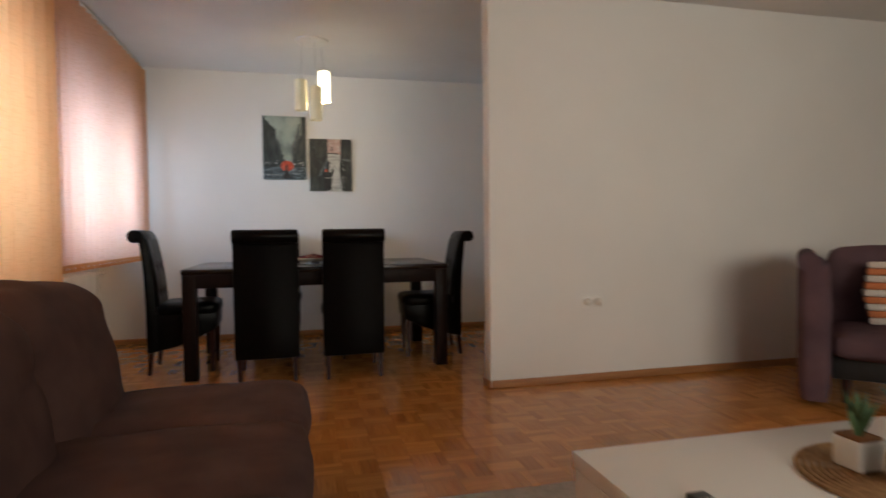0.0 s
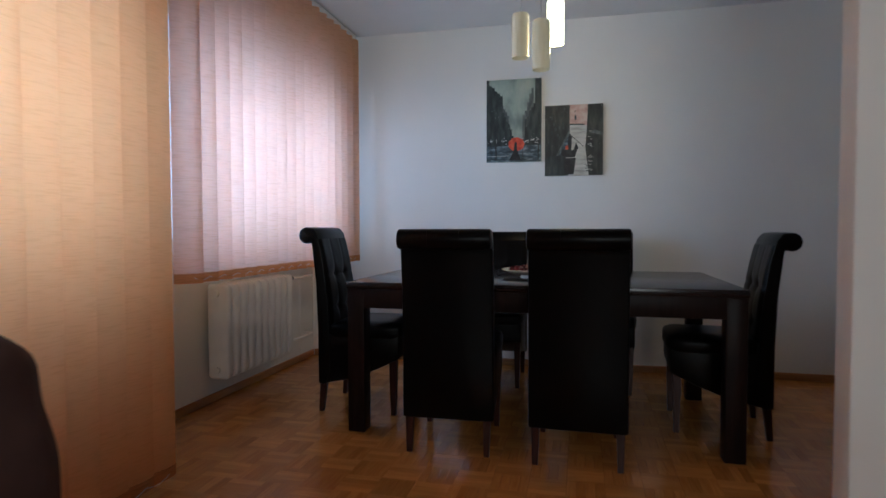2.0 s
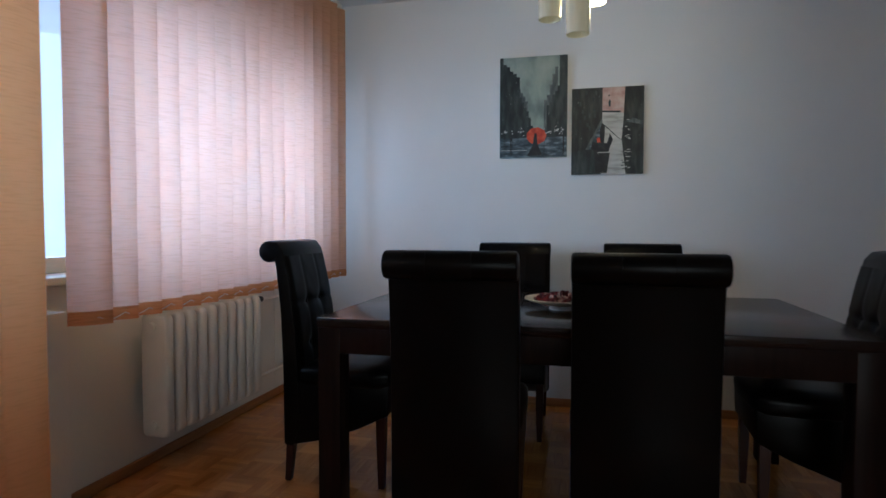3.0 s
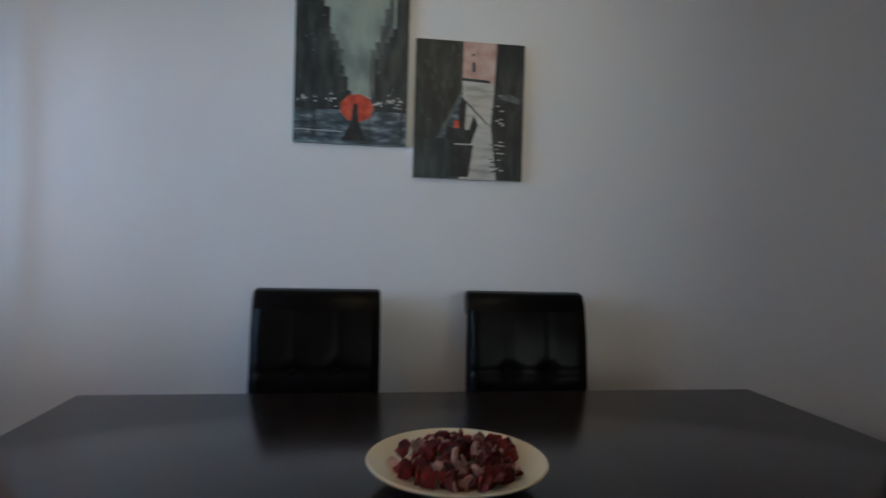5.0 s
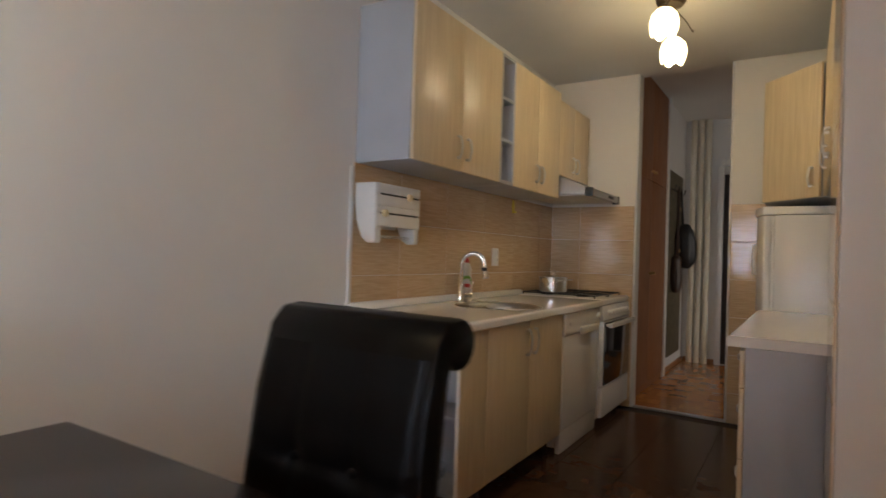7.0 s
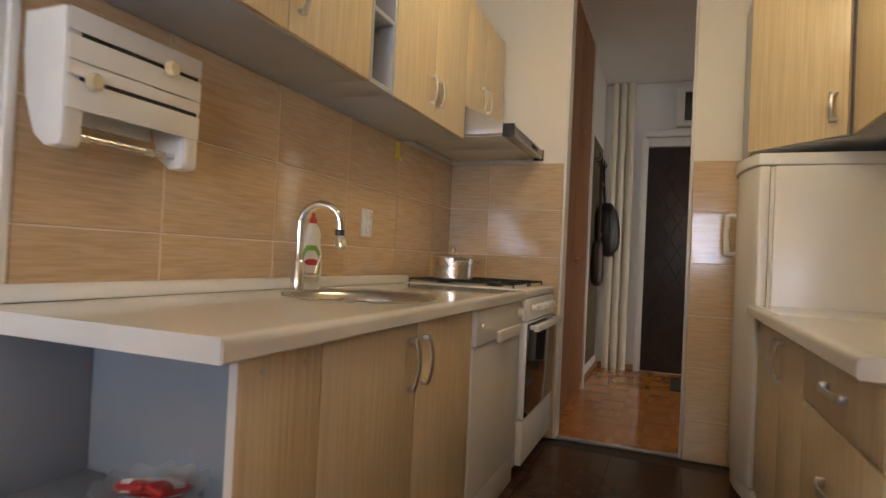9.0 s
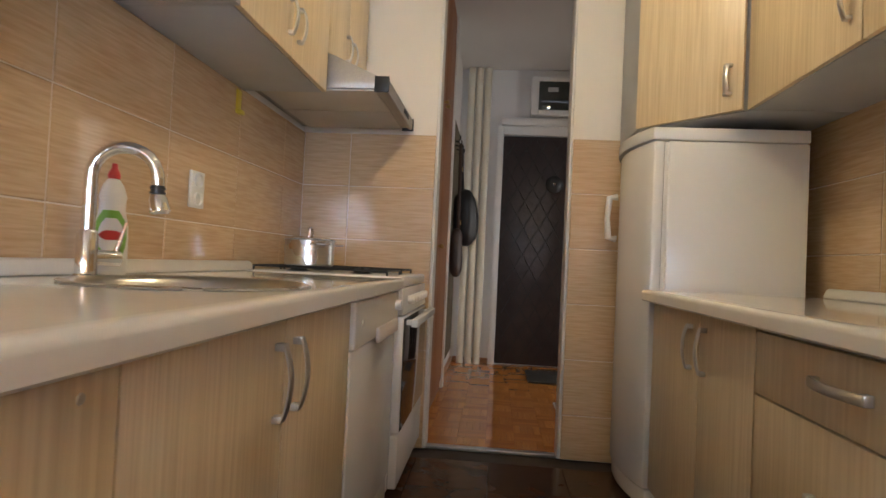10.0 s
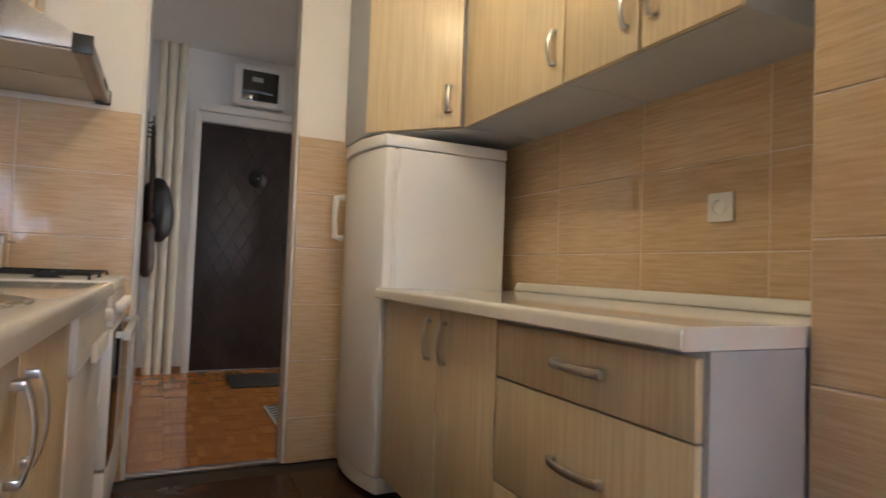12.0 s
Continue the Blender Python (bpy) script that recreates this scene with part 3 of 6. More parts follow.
solo("backdrop_sky", box((-121, -90, GZ), (-120, 150, 90), 0), cloud, "bright overcast sky far beyond the window", "sky", kind="structure")


def tree(base, height, spread, seed):
    rnd = random.Random(seed)
    t = thing("tree", "leafy green tree outside, far below the window", "tree", base, "trees outside")
    b = Vector(base)
    bm = tube([b, b + Vector((0.1, 0, height * 0.4)), b + Vector((0, 0.15, height * 0.75))], [0.28, 0.2, 0.07], 9)
    for k in range(7):
        a = k * 0.9 + rnd.random()
        s = b + Vector((0.05, 0.05, height * (0.4 + 0.05 * k)))
        tube([s, s + Vector((math.cos(a), math.sin(a), 0.7)) * spread * 0.35, s + Vector((math.cos(a), math.sin(a), 0.9)) * spread * 0.65], [0.1, 0.06, 0.02], 6, bm)
    part("trunk", bm, BARK, t)
    vs, fs = [], []
    for k in range(4200):
        d = Vector((rnd.gauss(0, 1), rnd.gauss(0, 1), rnd.gauss(0, 1))).normalized()
        r = (0.5 + 0.5 * rnd.random()) * (0.75 + 0.5 * noise.noise(d * 2.3 + Vector((seed, 0, 0))))
        c = b - Vector(base) + Vector((0, 0, height * 0.72)) + Vector((d.x * spread * r, d.y * spread * r, d.z * height * 0.33 * r))
        u = Vector((rnd.gauss(0, 1), rnd.gauss(0, 1), rnd.gauss(0, 1))).normalized()
        w = u.orthogonal().normalized()
        s = rnd.uniform(0.09, 0.2)
        i = len(vs)
        vs += [c + u * s, c + w * s * 0.6, c - u * s, c - w * s * 0.6]
        fs.append((i, i + 1, i + 2, i + 3))
    me = bpy.data.meshes.new("crown")
    me.from_pydata([tuple(v) for v in vs], [], fs)
    me.materials.append(GREEND)
    c = new("crown", me)
    c.parent = t
    ORIGIN[c] = ORIGIN[t]


tree((-14, 5.5, GZ), 10.6, 3.0, 3)
tree((-19, 10.5, GZ), 10.9, 3.4, 5)
tree((-24, 4.0, GZ), 10.3, 3.3, 8)


# ---- vertical blinds ----
def blind(name, x, y0, y1, z0, z1, label, pitch=0.112, turn=20.0, hem=True, cloth=BLIND):
    b = thing(name, label, "blind", (x, y0, z0))
    part("rail", box((x - 0.02, y0, z1), (x + 0.02, y1, z1 + 0.028), 0.004), WPLAST, b, "white blind head rail")
    k = int(round((y1 - y0) / pitch))
    rnd = random.Random(len(name) + int(z1 * 10))
    for i in range(k):
        y = y0 + 0.064 + (y1 - y0 - 0.128) * i / (k - 1)
        a = radians(turn + rnd.uniform(-4, 4))
        bm = bmesh.new()
        n, w = 6, 0.127
        lowz = z0 + 0.045 if hem else z0
        rows = [lowz, (lowz + z1) * 0.5, z1 - 0.012]
        grid = []
        for z in rows:
            row = []
            for j in range(n + 1):
                s = j / n - 0.5
                bow = 0.012 * (1 - 4 * s * s)
                row.append(bm.verts.new((x + s * w * math.sin(a) + bow * math.cos(a), y + s * w * math.cos(a) - bow * math.sin(a), z)))
            grid.append(row)
        for r0, r1 in zip(grid, grid[1:]):
            for j in range(n):
                bm.faces.new((r0[j], r0[j + 1], r1[j + 1], r1[j]))
        bmesh.ops.solidify(bm, geom=list(bm.faces), thickness=0.0008)
        v = part("vane", bm, cloth, b)
        if hem:
            hb = bmesh.new()
            rows = [z0, z0 + 0.0445]
            grid = [[hb.verts.new((x + (j / n - 0.5) * w * math.sin(a) + (0.012 * (1 - 4 * (j / n - 0.5) ** 2) + 0.001) * math.cos(a), y + (j / n - 0.5) * w * math.cos(a) - 0.012 * (1 - 4 * (j / n - 0.5) ** 2) * math.sin(a), z)) for j in range(n + 1)] for z in rows]
            for j in range(n):
                hb.faces.new((grid[0][j], grid[0][j + 1], grid[1][j + 1], grid[1][j]))
            bmesh.ops.solidify(hb, geom=list(hb.faces), thickness=0.003)
            part("hem", hb, HEM, v, "darker weighted hem pocket")
        part("clip", box((x - 0.006, y - 0.012, z1 - 0.022), (x + 0.006, y + 0.012, z1 - 0.001), 0.002), WPLAST, v)
    lk = bmesh.new()
    for i in range(k - 1):
        ya = y0 + 0.064 + (y1 - y0 - 0.128) * i / (k - 1)
        yb = y0 + 0.064 + (y1 - y0 - 0.128) * (i + 1) / (k - 1)
        tube([(x + 0.03, ya + (yb - ya) * s / 6, z0 + 0.026 - 0.014 * math.sin(math.pi * s / 6)) for s in range(7)], 0.0016, 5, lk)
    part("bead_chain", lk, WPLAST, b, "fine white linking chain")
    return b


blind("short_vertical_blind", 0.39, -2.09, -0.05, 0.775, 2.49, "closed apricot vertical blind hanging before the window, above the radiator", turn=45.0)
blind("long_vertical_blind", 0.52, -5.30, -2.305, 0.03, 2.49, "closed floor-length apricot vertical blind before the balcony window", turn=9.0, pitch=0.1243, cloth=BLIND_LONG)

# ---- radiator ----
rad = thing("radiator", "white enamelled sectional radiator mounted under the window", "radiator", (0.1, -1.44, 0.16))
for i in range(10):
    y = -1.405 + i * 0.0785
    bm = prism([(0.05, 0.19), (0.06, 0.165), (0.17, 0.165), (0.185, 0.19), (0.185, 0.685), (0.17, 0.71), (0.06, 0.71), (0.05, 0.685)], "y", y - 0.0265, y + 0.0265, 0.014, 3)
    part("section", bm, RADW, rad)
    part("neck", box((0.075, y + 0.027, 0.19), (0.10, y + 0.0515, 0.68), 0.002), RADW, rad)
for z in (0.22, 0.655):
    part("manifold", tube([(0.115, -1.45, z), (0.115, -0.64, z)], 0.02, 12), RADW, rad)
part("valve", tube([(0.115, -0.64, 0.672), (0.115, -0.60, 0.672), (0.115, -0.585, 0.672), (0.115, -0.56, 0.672)], [0.012, 0.02, 0.02, 0.016], 12), BPLAST, rad, "black radiator valve knob")
part("pipe", tube([(0.115, -0.56, 0.665), (0.115, -0.30, 0.665), (0.10, -0.22, 0.665), (0.03, -0.2, 0.665)], 0.011, 10), RADW, rad)
part("pipe", tube([(0.115, -0.64, 0.22), (0.115, -0.30, 0.22), (0.10, -0.22, 0.22), (0.03, -0.2, 0.22)], 0.011, 10), RADW, rad)
for y in (-1.285, -0.785):
    part("bracket", box((0.001, y - 0.015, 0.55), (0.05, y + 0.015, 0.6), 0.003), RADW, rad)

# ---- dining table and chairs ----
TX0, TX1, TY0, TY1, TZ = 0.978, 2.825, -1.608, -0.556, 0.758
table = thing("dining_table", "dark wenge dining table with a smooth polished top", "table", ((TX0 + TX1) / 2, (TY0 + TY1) / 2, 0))
part("tabletop", box((TX0, TY0, TZ - 0.035), (TX1, TY1, TZ), 0.004), DWOOD, table)
for lo, hi in (((TX0 + 0.09, TY0 + 0.005), (TX1 - 0.09, TY0 + 0.03)), ((TX0 + 0.09, TY1 - 0.03), (TX1 - 0.09, TY1 - 0.005)), ((TX0 + 0.005, TY0 + 0.09), (TX0 + 0.03, TY1 - 0.09)), ((TX1 - 0.03, TY0 + 0.09), (TX1 - 0.005, TY1 - 0.09))):
    part("apron", box((*lo, TZ - 0.13), (*hi, TZ - 0.0355), 0.001), DWOODV, table)
for x in (TX0 + 0.004, TX1 - 0.092):
    for y in (TY0 + 0.004, TY1 - 0.092):
        part("leg", box((x, y, 0), (x + 0.088, y + 0.088, TZ - 0.036), 0.004), DWOODV, table)


def chair():
    c = thing("dining_chair", "high-backed black leatherette dining chair with scrolled top and dark legs", "chair", (0, 0, 0), "chairs round the dining table")
    roll = [(-0.300 + 0.044 * math.cos(radians(a)), 0.948 + 0.044 * math.sin(radians(a))) for a in range(70, 311, 20)]
    outline = [(-0.165, 0.40), (-0.175, 0.62), (-0.205, 0.84), (-0.235, 0.955), (-0.262, 0.988)] + roll + [(-0.266, 0.885), (-0.246, 0.70), (-0.236, 0.45), (-0.234, 0.155), (-0.19, 0.15), (-0.165, 0.22)]
    part("backrest", prism(outline, "x", -0.208, 0.208, 0.010, 2), LEATH, c)

    def dent(x, z):
        base = -0.163 - 0.012 * (z / 0.46) - 0.055 * (z / 0.46) ** 2
        d = 0.012
        for bx in (-0.07, 0.07):
            for bz in (0.09, 0.265):
                d -= 0.010 * math.exp(-((x - bx) ** 2 + (z - bz) ** 2) / 0.0009)
        for bz in (0.09, 0.265):
            d -= 0.0045 * math.exp(-((z - bz) ** 2) / 0.00008)
        for bx in (-0.07, 0.07):
            d -= 0.0022 * math.exp(-((x - bx) ** 2) / 0.00008)
        d += 0.0016 * noise.noise(Vector((x * 9, z * 9, 2.0))) + 0.0006 * noise.noise(Vector((x * 26, z * 20, 5.0)))
        edge = max(0, abs(x) - 0.175) / 0.03
        return base + d - 0.02 * min(1, edge) ** 2
    pad = grid_pad(0.40, 0.46, 40, 44, dent)
    bmesh.ops.translate(pad, verts=pad.verts, vec=(0, 0, 0.47))
    cush = part("back_cushion", pad, LEATH, c, "tufted back cushion")
    for bx in (-0.07, 0.07):
        for bz in (0.09, 0.265):
            y = dent(bx, bz)
            posed("button", lathe([(0.0, 0.004), (0.006, 0.0035), (0.009, 0.001), (0.009, -0.003)], (0, 0, 0), 12), LEATH, cush, pose(bx, y + 0.003, 0.47 + bz, -90))
    part("seat", cushion((-0.207, -0.17, 0.395), (0.207, 0.237, 0.485), 0.03, 0.012, 9, 0.002), LEATH, c)
    part("skirt", prism([(-0.20, 0.155), (-0.05, 0.185), (0.10, 0.24), (0.228, 0.30), (0.232, 0.42), (-0.20, 0.42)], "x", -0.203, 0.203, 0.008, 2), LEATH, c)
    for x in (-0.07, 0.07):
        part("scroll_seam", tube([(x, -0.300 + 0.0435 * math.cos(radians(a)), 0.948 + 0.0435 * math.sin(radians(a))) for a in range(80, 281, 20)], 0.0018, 6), LEATH, c)
    for x in (-0.178, 0.178):
        for y, lean in ((-0.205, -0.02), (0.195, 0.0)):
            part("leg", tube([(x, y + lean, 0.0), (x, y, 0.20), (x, y, 0.30)], [0.017, 0.026, 0.027], 4), LEGW, c, "dark stained tapered leg")
    return c


first = chair()
first.matrix_basis = pose(1.53, -1.55, 0, 0, 0, 2) @ Matrix.Diagonal((1, 1, 1.03, 1))
for x, y, a, s in ((2.115, -1.578, -1, 1.0), (0.925, -1.14, -88, 1.01), (2.795, -1.07, 87, 0.98), (1.545, -0.425, 181, 0.98), (2.245, -0.42, 178, 0.98)):
    copy_thing(first, pose(x, y, 0, 0, 0, a) @ Matrix.Diagonal((1, 1, s, 1)))

# plate with dried petals
plate = thing("plate", "cream footed plate on the dining table", "plate", (1.852, -1.165, TZ))
part("dish", lathe([(0.0, 0.018), (0.05, 0.017), (0.095, 0.024), (0.15, 0.042), (0.153, 0.046), (0.150, 0.048), (0.10, 0.030), (0.06, 0.024), (0.0, 0.023)], (1.852, -1.165, TZ), 48), CREAMC, plate)
part("foot", lathe([(0.0, 0.0), (0.05, 0.0), (0.052, 0.004), (0.045, 0.017), (0.0, 0.0165)], (1.852, -1.165, TZ), 32), CERAM, plate)
rnd = random.Random(4)


def petals(name, count, material, label):
    bm = bmesh.new()
    for i in range(count):
        a, r = rnd.uniform(0, 6.28), 0.105 * math.sqrt(rnd.random())
        s = rnd.uniform(0.008, 0.019)
        m = pose(1.852 + r * math.cos(a), -1.165 + r * math.sin(a), TZ + 0.036 + 0.022 * (1 - r / 0.11) + rnd.uniform(0, 0.008), rnd.uniform(0, 360), rnd.uniform(0, 360), rnd.uniform(0, 360))
        new_v = bmesh.ops.create_icosphere(bm, subdivisions=1, radius=s)["verts"]
        for v in new_v:
            v.co = m @ Vector((v.co.x * 1.35, v.co.y * 0.9, v.co.z * 0.35 + 14 * v.co.x ** 2 - 9 * v.co.y ** 2))
    solo(name, bm, material, label, "potpourri", kind="stuff")


petals("potpourri_red", 130, PETAL, "dark red dried flower petals heaped on the plate")
petals("potpourri_pale", 42, PETALW, "pale dried petals and seed pods on the plate")


# ---- pictures ----
def picture(name, label, x0, x1, z0, z1):
    p = thing(name, label, "painting", (x0, -0.002, z0))
    return p


def flat(parent, name, pts, level, material):
    """A painted patch on a canvas, by places in its width and height from 0 to 1."""
    x0, x1, z0, z1 = parent["x0"], parent["x1"], parent["z0"], parent["z1"]
    bm = prism([(x0 + (x1 - x0) * u, z0 + (z1 - z0) * v) for u, v in pts], "y", -0.0205 - 0.0004 * level, -0.0201)
    return part(name, bm, material, parent, smooth=False)


def make_canvas(name, label, x0, x1, z0, z1, ground):
    p = picture(name, label, x0, x1, z0, z1)
    p["x0"], p["x1"], p["z0"], p["z1"] = x0, x1, z0, z1
    part("stretched_canvas", box((x0, -0.02, z0), (x1, -0.002, z1), 0.002), ground, p)
    return p


def skyline(rng, u0, u1, low, h0, h1, steps):
    pts = [(u0, low)]
    for i in range(steps):
        a, b = u0 + (u1 - u0) * i / steps, u0 + (u1 - u0) * (i + 1) / steps
        h = h0 + (h1 - h0) * i / (steps - 1) + rng.uniform(-0.02, 0.02)
        pts += [(a, h), (b, h)]
    return pts + [(u1, low)]


r5 = random.Random(5)
pa = make_canvas("canvas_picture", "unframed canvas print of a misty street with a red umbrella", 1.428, 1.832, 1.513, 2.118, ART_SKY)
flat(pa, "wet_street", [(0.003, 0.003), (0.997, 0.003), (0.997, 0.24), (0.003, 0.24)], 1, ART_WET)
flat(pa, "far_facade", skyline(r5, 0.24, 0.42, 0.22, 0.72, 0.55, 5), 1, ART_MID)
flat(pa, "far_facade", skyline(r5, 0.66, 0.86, 0.22, 0.55, 0.88, 5), 1, ART_MID)
flat(pa, "near_facade", skyline(r5, 0.003, 0.30, 0.2, 0.985, 0.80, 6), 2, ART_DARK)
flat(pa, "near_facade", skyline(r5, 0.30, 0.50, 0.2, 0.62, 0.33, 6), 2, ART_DARK)
flat(pa, "near_facade", skyline(r5, 0.70, 0.90, 0.2, 0.5, 0.72, 5), 2, ART_DARK)
flat(pa, "near_facade", [(0.885, 0.2), (0.997, 0.2), (0.997, 0.997), (0.885, 0.997)], 3, ART_DARK)
for i in range(22):
    u, v = r5.uniform(0.02, 0.95), r5.gauss(0.25, 0.02)
    flat(pa, "fleck", [(u, v), (u + r5.uniform(0.015, 0.05), v), (u + 0.02, v + 0.012)], 4, ART_WHITE)
for i in range(9):
    u = r5.uniform(0.02, 0.95)
    flat(pa, "drip", [(u, 0.03), (u + 0.008, 0.03), (u + 0.01, 0.2), (u, 0.2)], 3, ART_BLACK)
flat(pa, "umbrella", [(0.55 + 0.15 * math.cos(a / 9 * 6.283), 0.215 + 0.085 * math.sin(a / 9 * 6.283)) for a in range(9)], 5, ART_RED)
flat(pa, "dark_cone", [(0.42, 0.02), (0.64, 0.02), (0.57, 0.13), (0.555, 0.24), (0.52, 0.24), (0.50, 0.13)], 6, ART_BLACK)
flat(pa, "road_line", [(0.01, 0.075), (0.42, 0.07), (0.42, 0.074), (0.01, 0.08)], 3, ART_WHITE)

pb = make_canvas("canvas_picture", "unframed canvas print of a dark canal with a pink facade", 1.857, 2.266, 1.403, 1.912, ART_PALE)
flat(pb, "pink_facade", [(0.42, 0.72), (0.75, 0.70), (0.75, 0.995), (0.42, 0.995)], 1, ART_PINK)
flat(pb, "facade_door", [(0.515, 0.78), (0.545, 0.78), (0.545, 0.84), (0.53, 0.86), (0.515, 0.84)], 2, ART_DARK)
flat(pb, "facade_window", [(0.52 + 0.012 * math.cos(k), 0.905 + 0.01 * math.sin(k)) for k in range(6)], 2, ART_DARK)
flat(pb, "quay", [(0.42, 0.715), (0.68, 0.705), (0.68, 0.725), (0.42, 0.735)], 2, ART_DARK)
flat(pb, "left_bank", [(0.003, 0.26), (0.22, 0.28), (0.43, 0.62), (0.43, 0.997), (0.003, 0.997)], 2, ART_BROWN)
flat(pb, "left_bank_edge", [(0.20, 0.29), (0.24, 0.29), (0.44, 0.62), (0.42, 0.64)], 3, ART_MID)
flat(pb, "quay_side", [(0.20, 0.26), (0.22, 0.28), (0.43, 0.62), (0.435, 0.38), (0.36, 0.27)], 2, ART_WET)
flat(pb, "left_water", [(0.003, 0.003), (0.42, 0.003), (0.36, 0.30), (0.22, 0.29), (0.003, 0.27)], 3, ART_DARK)
flat(pb, "right_bank", [(0.72, 0.60), (0.997, 0.45), (0.997, 0.997), (0.74, 0.997)], 2, ART_BROWN)
flat(pb, "right_water", [(0.76, 0.003), (0.997, 0.003), (0.997, 0.455), (0.72, 0.605), (0.70, 0.4)], 3, ART_BROWN)
flat(pb, "railing", [(0.76, 0.60), (0.98, 0.56), (0.98, 0.60), (0.86, 0.64)], 4, ART_MID)
flat(pb, "boat", [(0.28, 0.30), (0.34, 0.26), (0.52, 0.26), (0.58, 0.40), (0.54, 0.47), (0.50, 0.36), (0.42, 0.36), (0.30, 0.38)], 4, ART_BLACK)
flat(pb, "mooring_post", [(0.40, 0.36), (0.46, 0.36), (0.47, 0.56), (0.43, 0.60), (0.40, 0.52)], 5, ART_BLACK)
flat(pb, "oar", [(0.46, 0.56), (0.67, 0.40), (0.675, 0.405), (0.465, 0.57)], 5, ART_BLACK)
flat(pb, "reflection", [(0.34, 0.02), (0.50, 0.02), (0.54, 0.25), (0.34, 0.25)], 4, ART_BLACK)
flat(pb, "red_fleck", [(0.36, 0.37), (0.41, 0.37), (0.40, 0.43), (0.36, 0.42)], 6, ART_RED)
for i in range(18):
    u, v = r5.uniform(0.03, 0.95), r5.uniform(0.05, 0.9)
    if 0.4 < u < 0.75:
        continue
    flat(pb, "fleck", [(u, v), (u + 0.02, v + 0.004), (u + 0.012, v + 0.014)], 5, ART_MID)

for i in range(46):
    u, v = r5.choice((r5.uniform(0.02, 0.42), r5.uniform(0.72, 0.97))), r5.uniform(0.30, 0.80)
    if u > 0.30 and v > 0.45:
        continue
    flat(pa, "lit_window", [(u, v), (u + 0.014, v), (u + 0.014, v + 0.012), (u, v + 0.010)], 4, ART_MID)
for i in range(26):
    u = r5.uniform(0.02, 0.96)
    flat(pa, "street_light", [(u, 0.235 + 0.03 * math.sin(9 * u)), (u + 0.02, 0.237 + 0.03 * math.sin(9 * u)), (u + 0.012, 0.252 + 0.03 * math.sin(9 * u))], 4, ART_WHITE)
for i in range(30):
    v = r5.uniform(0.02, 0.62)
    u = 0.69 + r5.uniform(-0.01, 0.10)
    flat(pb, "ripple", [(u, v), (u + r5.uniform(0.03, 0.07), v + 0.002), (u + 0.02, v + 0.012)], 5, ART_PALE if u > 0.73 else ART_BROWN)
for i in range(16):
    u, v = r5.uniform(0.05, 0.34), r5.uniform(0.50, 0.95)
    flat(pb, "shutter", [(u, v), (u + 0.03, v), (u + 0.03, v + 0.05), (u, v + 0.048)], 3, ART_DARK)

# ---- pendant lamp over the table ----
pend = thing("pendant_lamp", "three-shade pendant lamp of striped frosted glass, one shade lit", "lamp", (1.88, -1.02, H))
part("canopy", lathe([(0.0, -0.03), (0.09, -0.03), (0.125, -0.016), (0.13, -0.001), (0.0, -0.001)], (1.88, -1.03, H), 40), WPLAST, pend, "round white ceiling canopy")
for x, y, zb, zt, lit in ((1.787, -1.06, 1.965, 2.205, False), (1.972, -0.95, 2.06, 2.305, True), (1.902, -1.09, 1.885, 2.150, False)):
    part("cord", tube([(x, y, zt), (x * 0.8 + 1.88 * 0.2, y * 0.8 - 1.03 * 0.2, H - 0.028)], 0.0022, 6), SATIN, pend, "thin lamp cord")
    sh = part("shade", lathe([(0.012, zt - zb), (0.044, zt - zb - 0.002), (0.048, zt - zb - 0.012), (0.0485, 0.06), (0.047, 0.0), (0.044, 0.0), (0.045, 0.06), (0.0445, zt - zb - 0.014), (0.012, zt - zb - 0.006)], (x, y, zb), 32), SHADE_ON if lit else SHADE_FAINT, pend, "lit frosted glass cylinder shade" if lit else "unlit striped glass cylinder shade with a faint added glow")
    part("socket", tube([(x, y, zt - 0.07), (x, y, zt + 0.012)], 0.013, 10), SATIN, sh)
bulb("pendant_bulb", (1.972, -0.95, 2.03), 7.5, (1.0, 0.68, 0.30), 0.045)


# ---- sockets ----
def socket_outlet(name, label, centre, normal_axis, sign, w=0.082, h=0.082, holes=1, plug=False):
    s = thing(name, label, "socket", centre)
    c = Vector(centre)
    def bx(a0, a1, b0, b1, d0, d1, bev=0.004):
        lo, hi = [0, 0, 0], [0, 0, 0]
        if normal_axis == "y":
            lo = [c.x + a0, c.y + min(sign * d0, sign * d1), c.z + b0]
            hi = [c.x + a1, c.y + max(sign * d0, sign * d1), c.z + b1]
        return box(lo, hi, bev)
    part("plate", bx(-w / 2, w / 2, -h / 2, h / 2, 0.001, 0.012), WPLAST, s)
    for i in range(holes):
        z = (i - (holes - 1) / 2) * h / 2
        ring = lathe([(0.022, 0.0), (0.024, 0.006), (0.020, 0.006), (0.018, -0.004), (0.0, -0.004)], (0, 0, 0), 24)
        o = posed("insert", ring, WPLAST, s, pose(0, sign * 0.012, z, -90 * sign))
        for d in (-0.009, 0.009):
            posed("hole", lathe([(0.0028, 0.0), (0.0028, 0.003), (0.0, 0.003)], (0, 0, 0), 8), BPLAST, o, pose(d, 0, -0.0035))
    if plug:
        for dx in (-0.036, 0.036):
            posed("plug", lathe([(0.0, 0.0), (0.024, 0.0), (0.026, 0.014), (0.02, 0.04), (0.010, 0.055), (0.0, 0.055)], (0, 0, 0), 16), WPLAST, s, pose(dx, sign * 0.014, 0, -90 * sign), "white plug left in the socket")
    return s


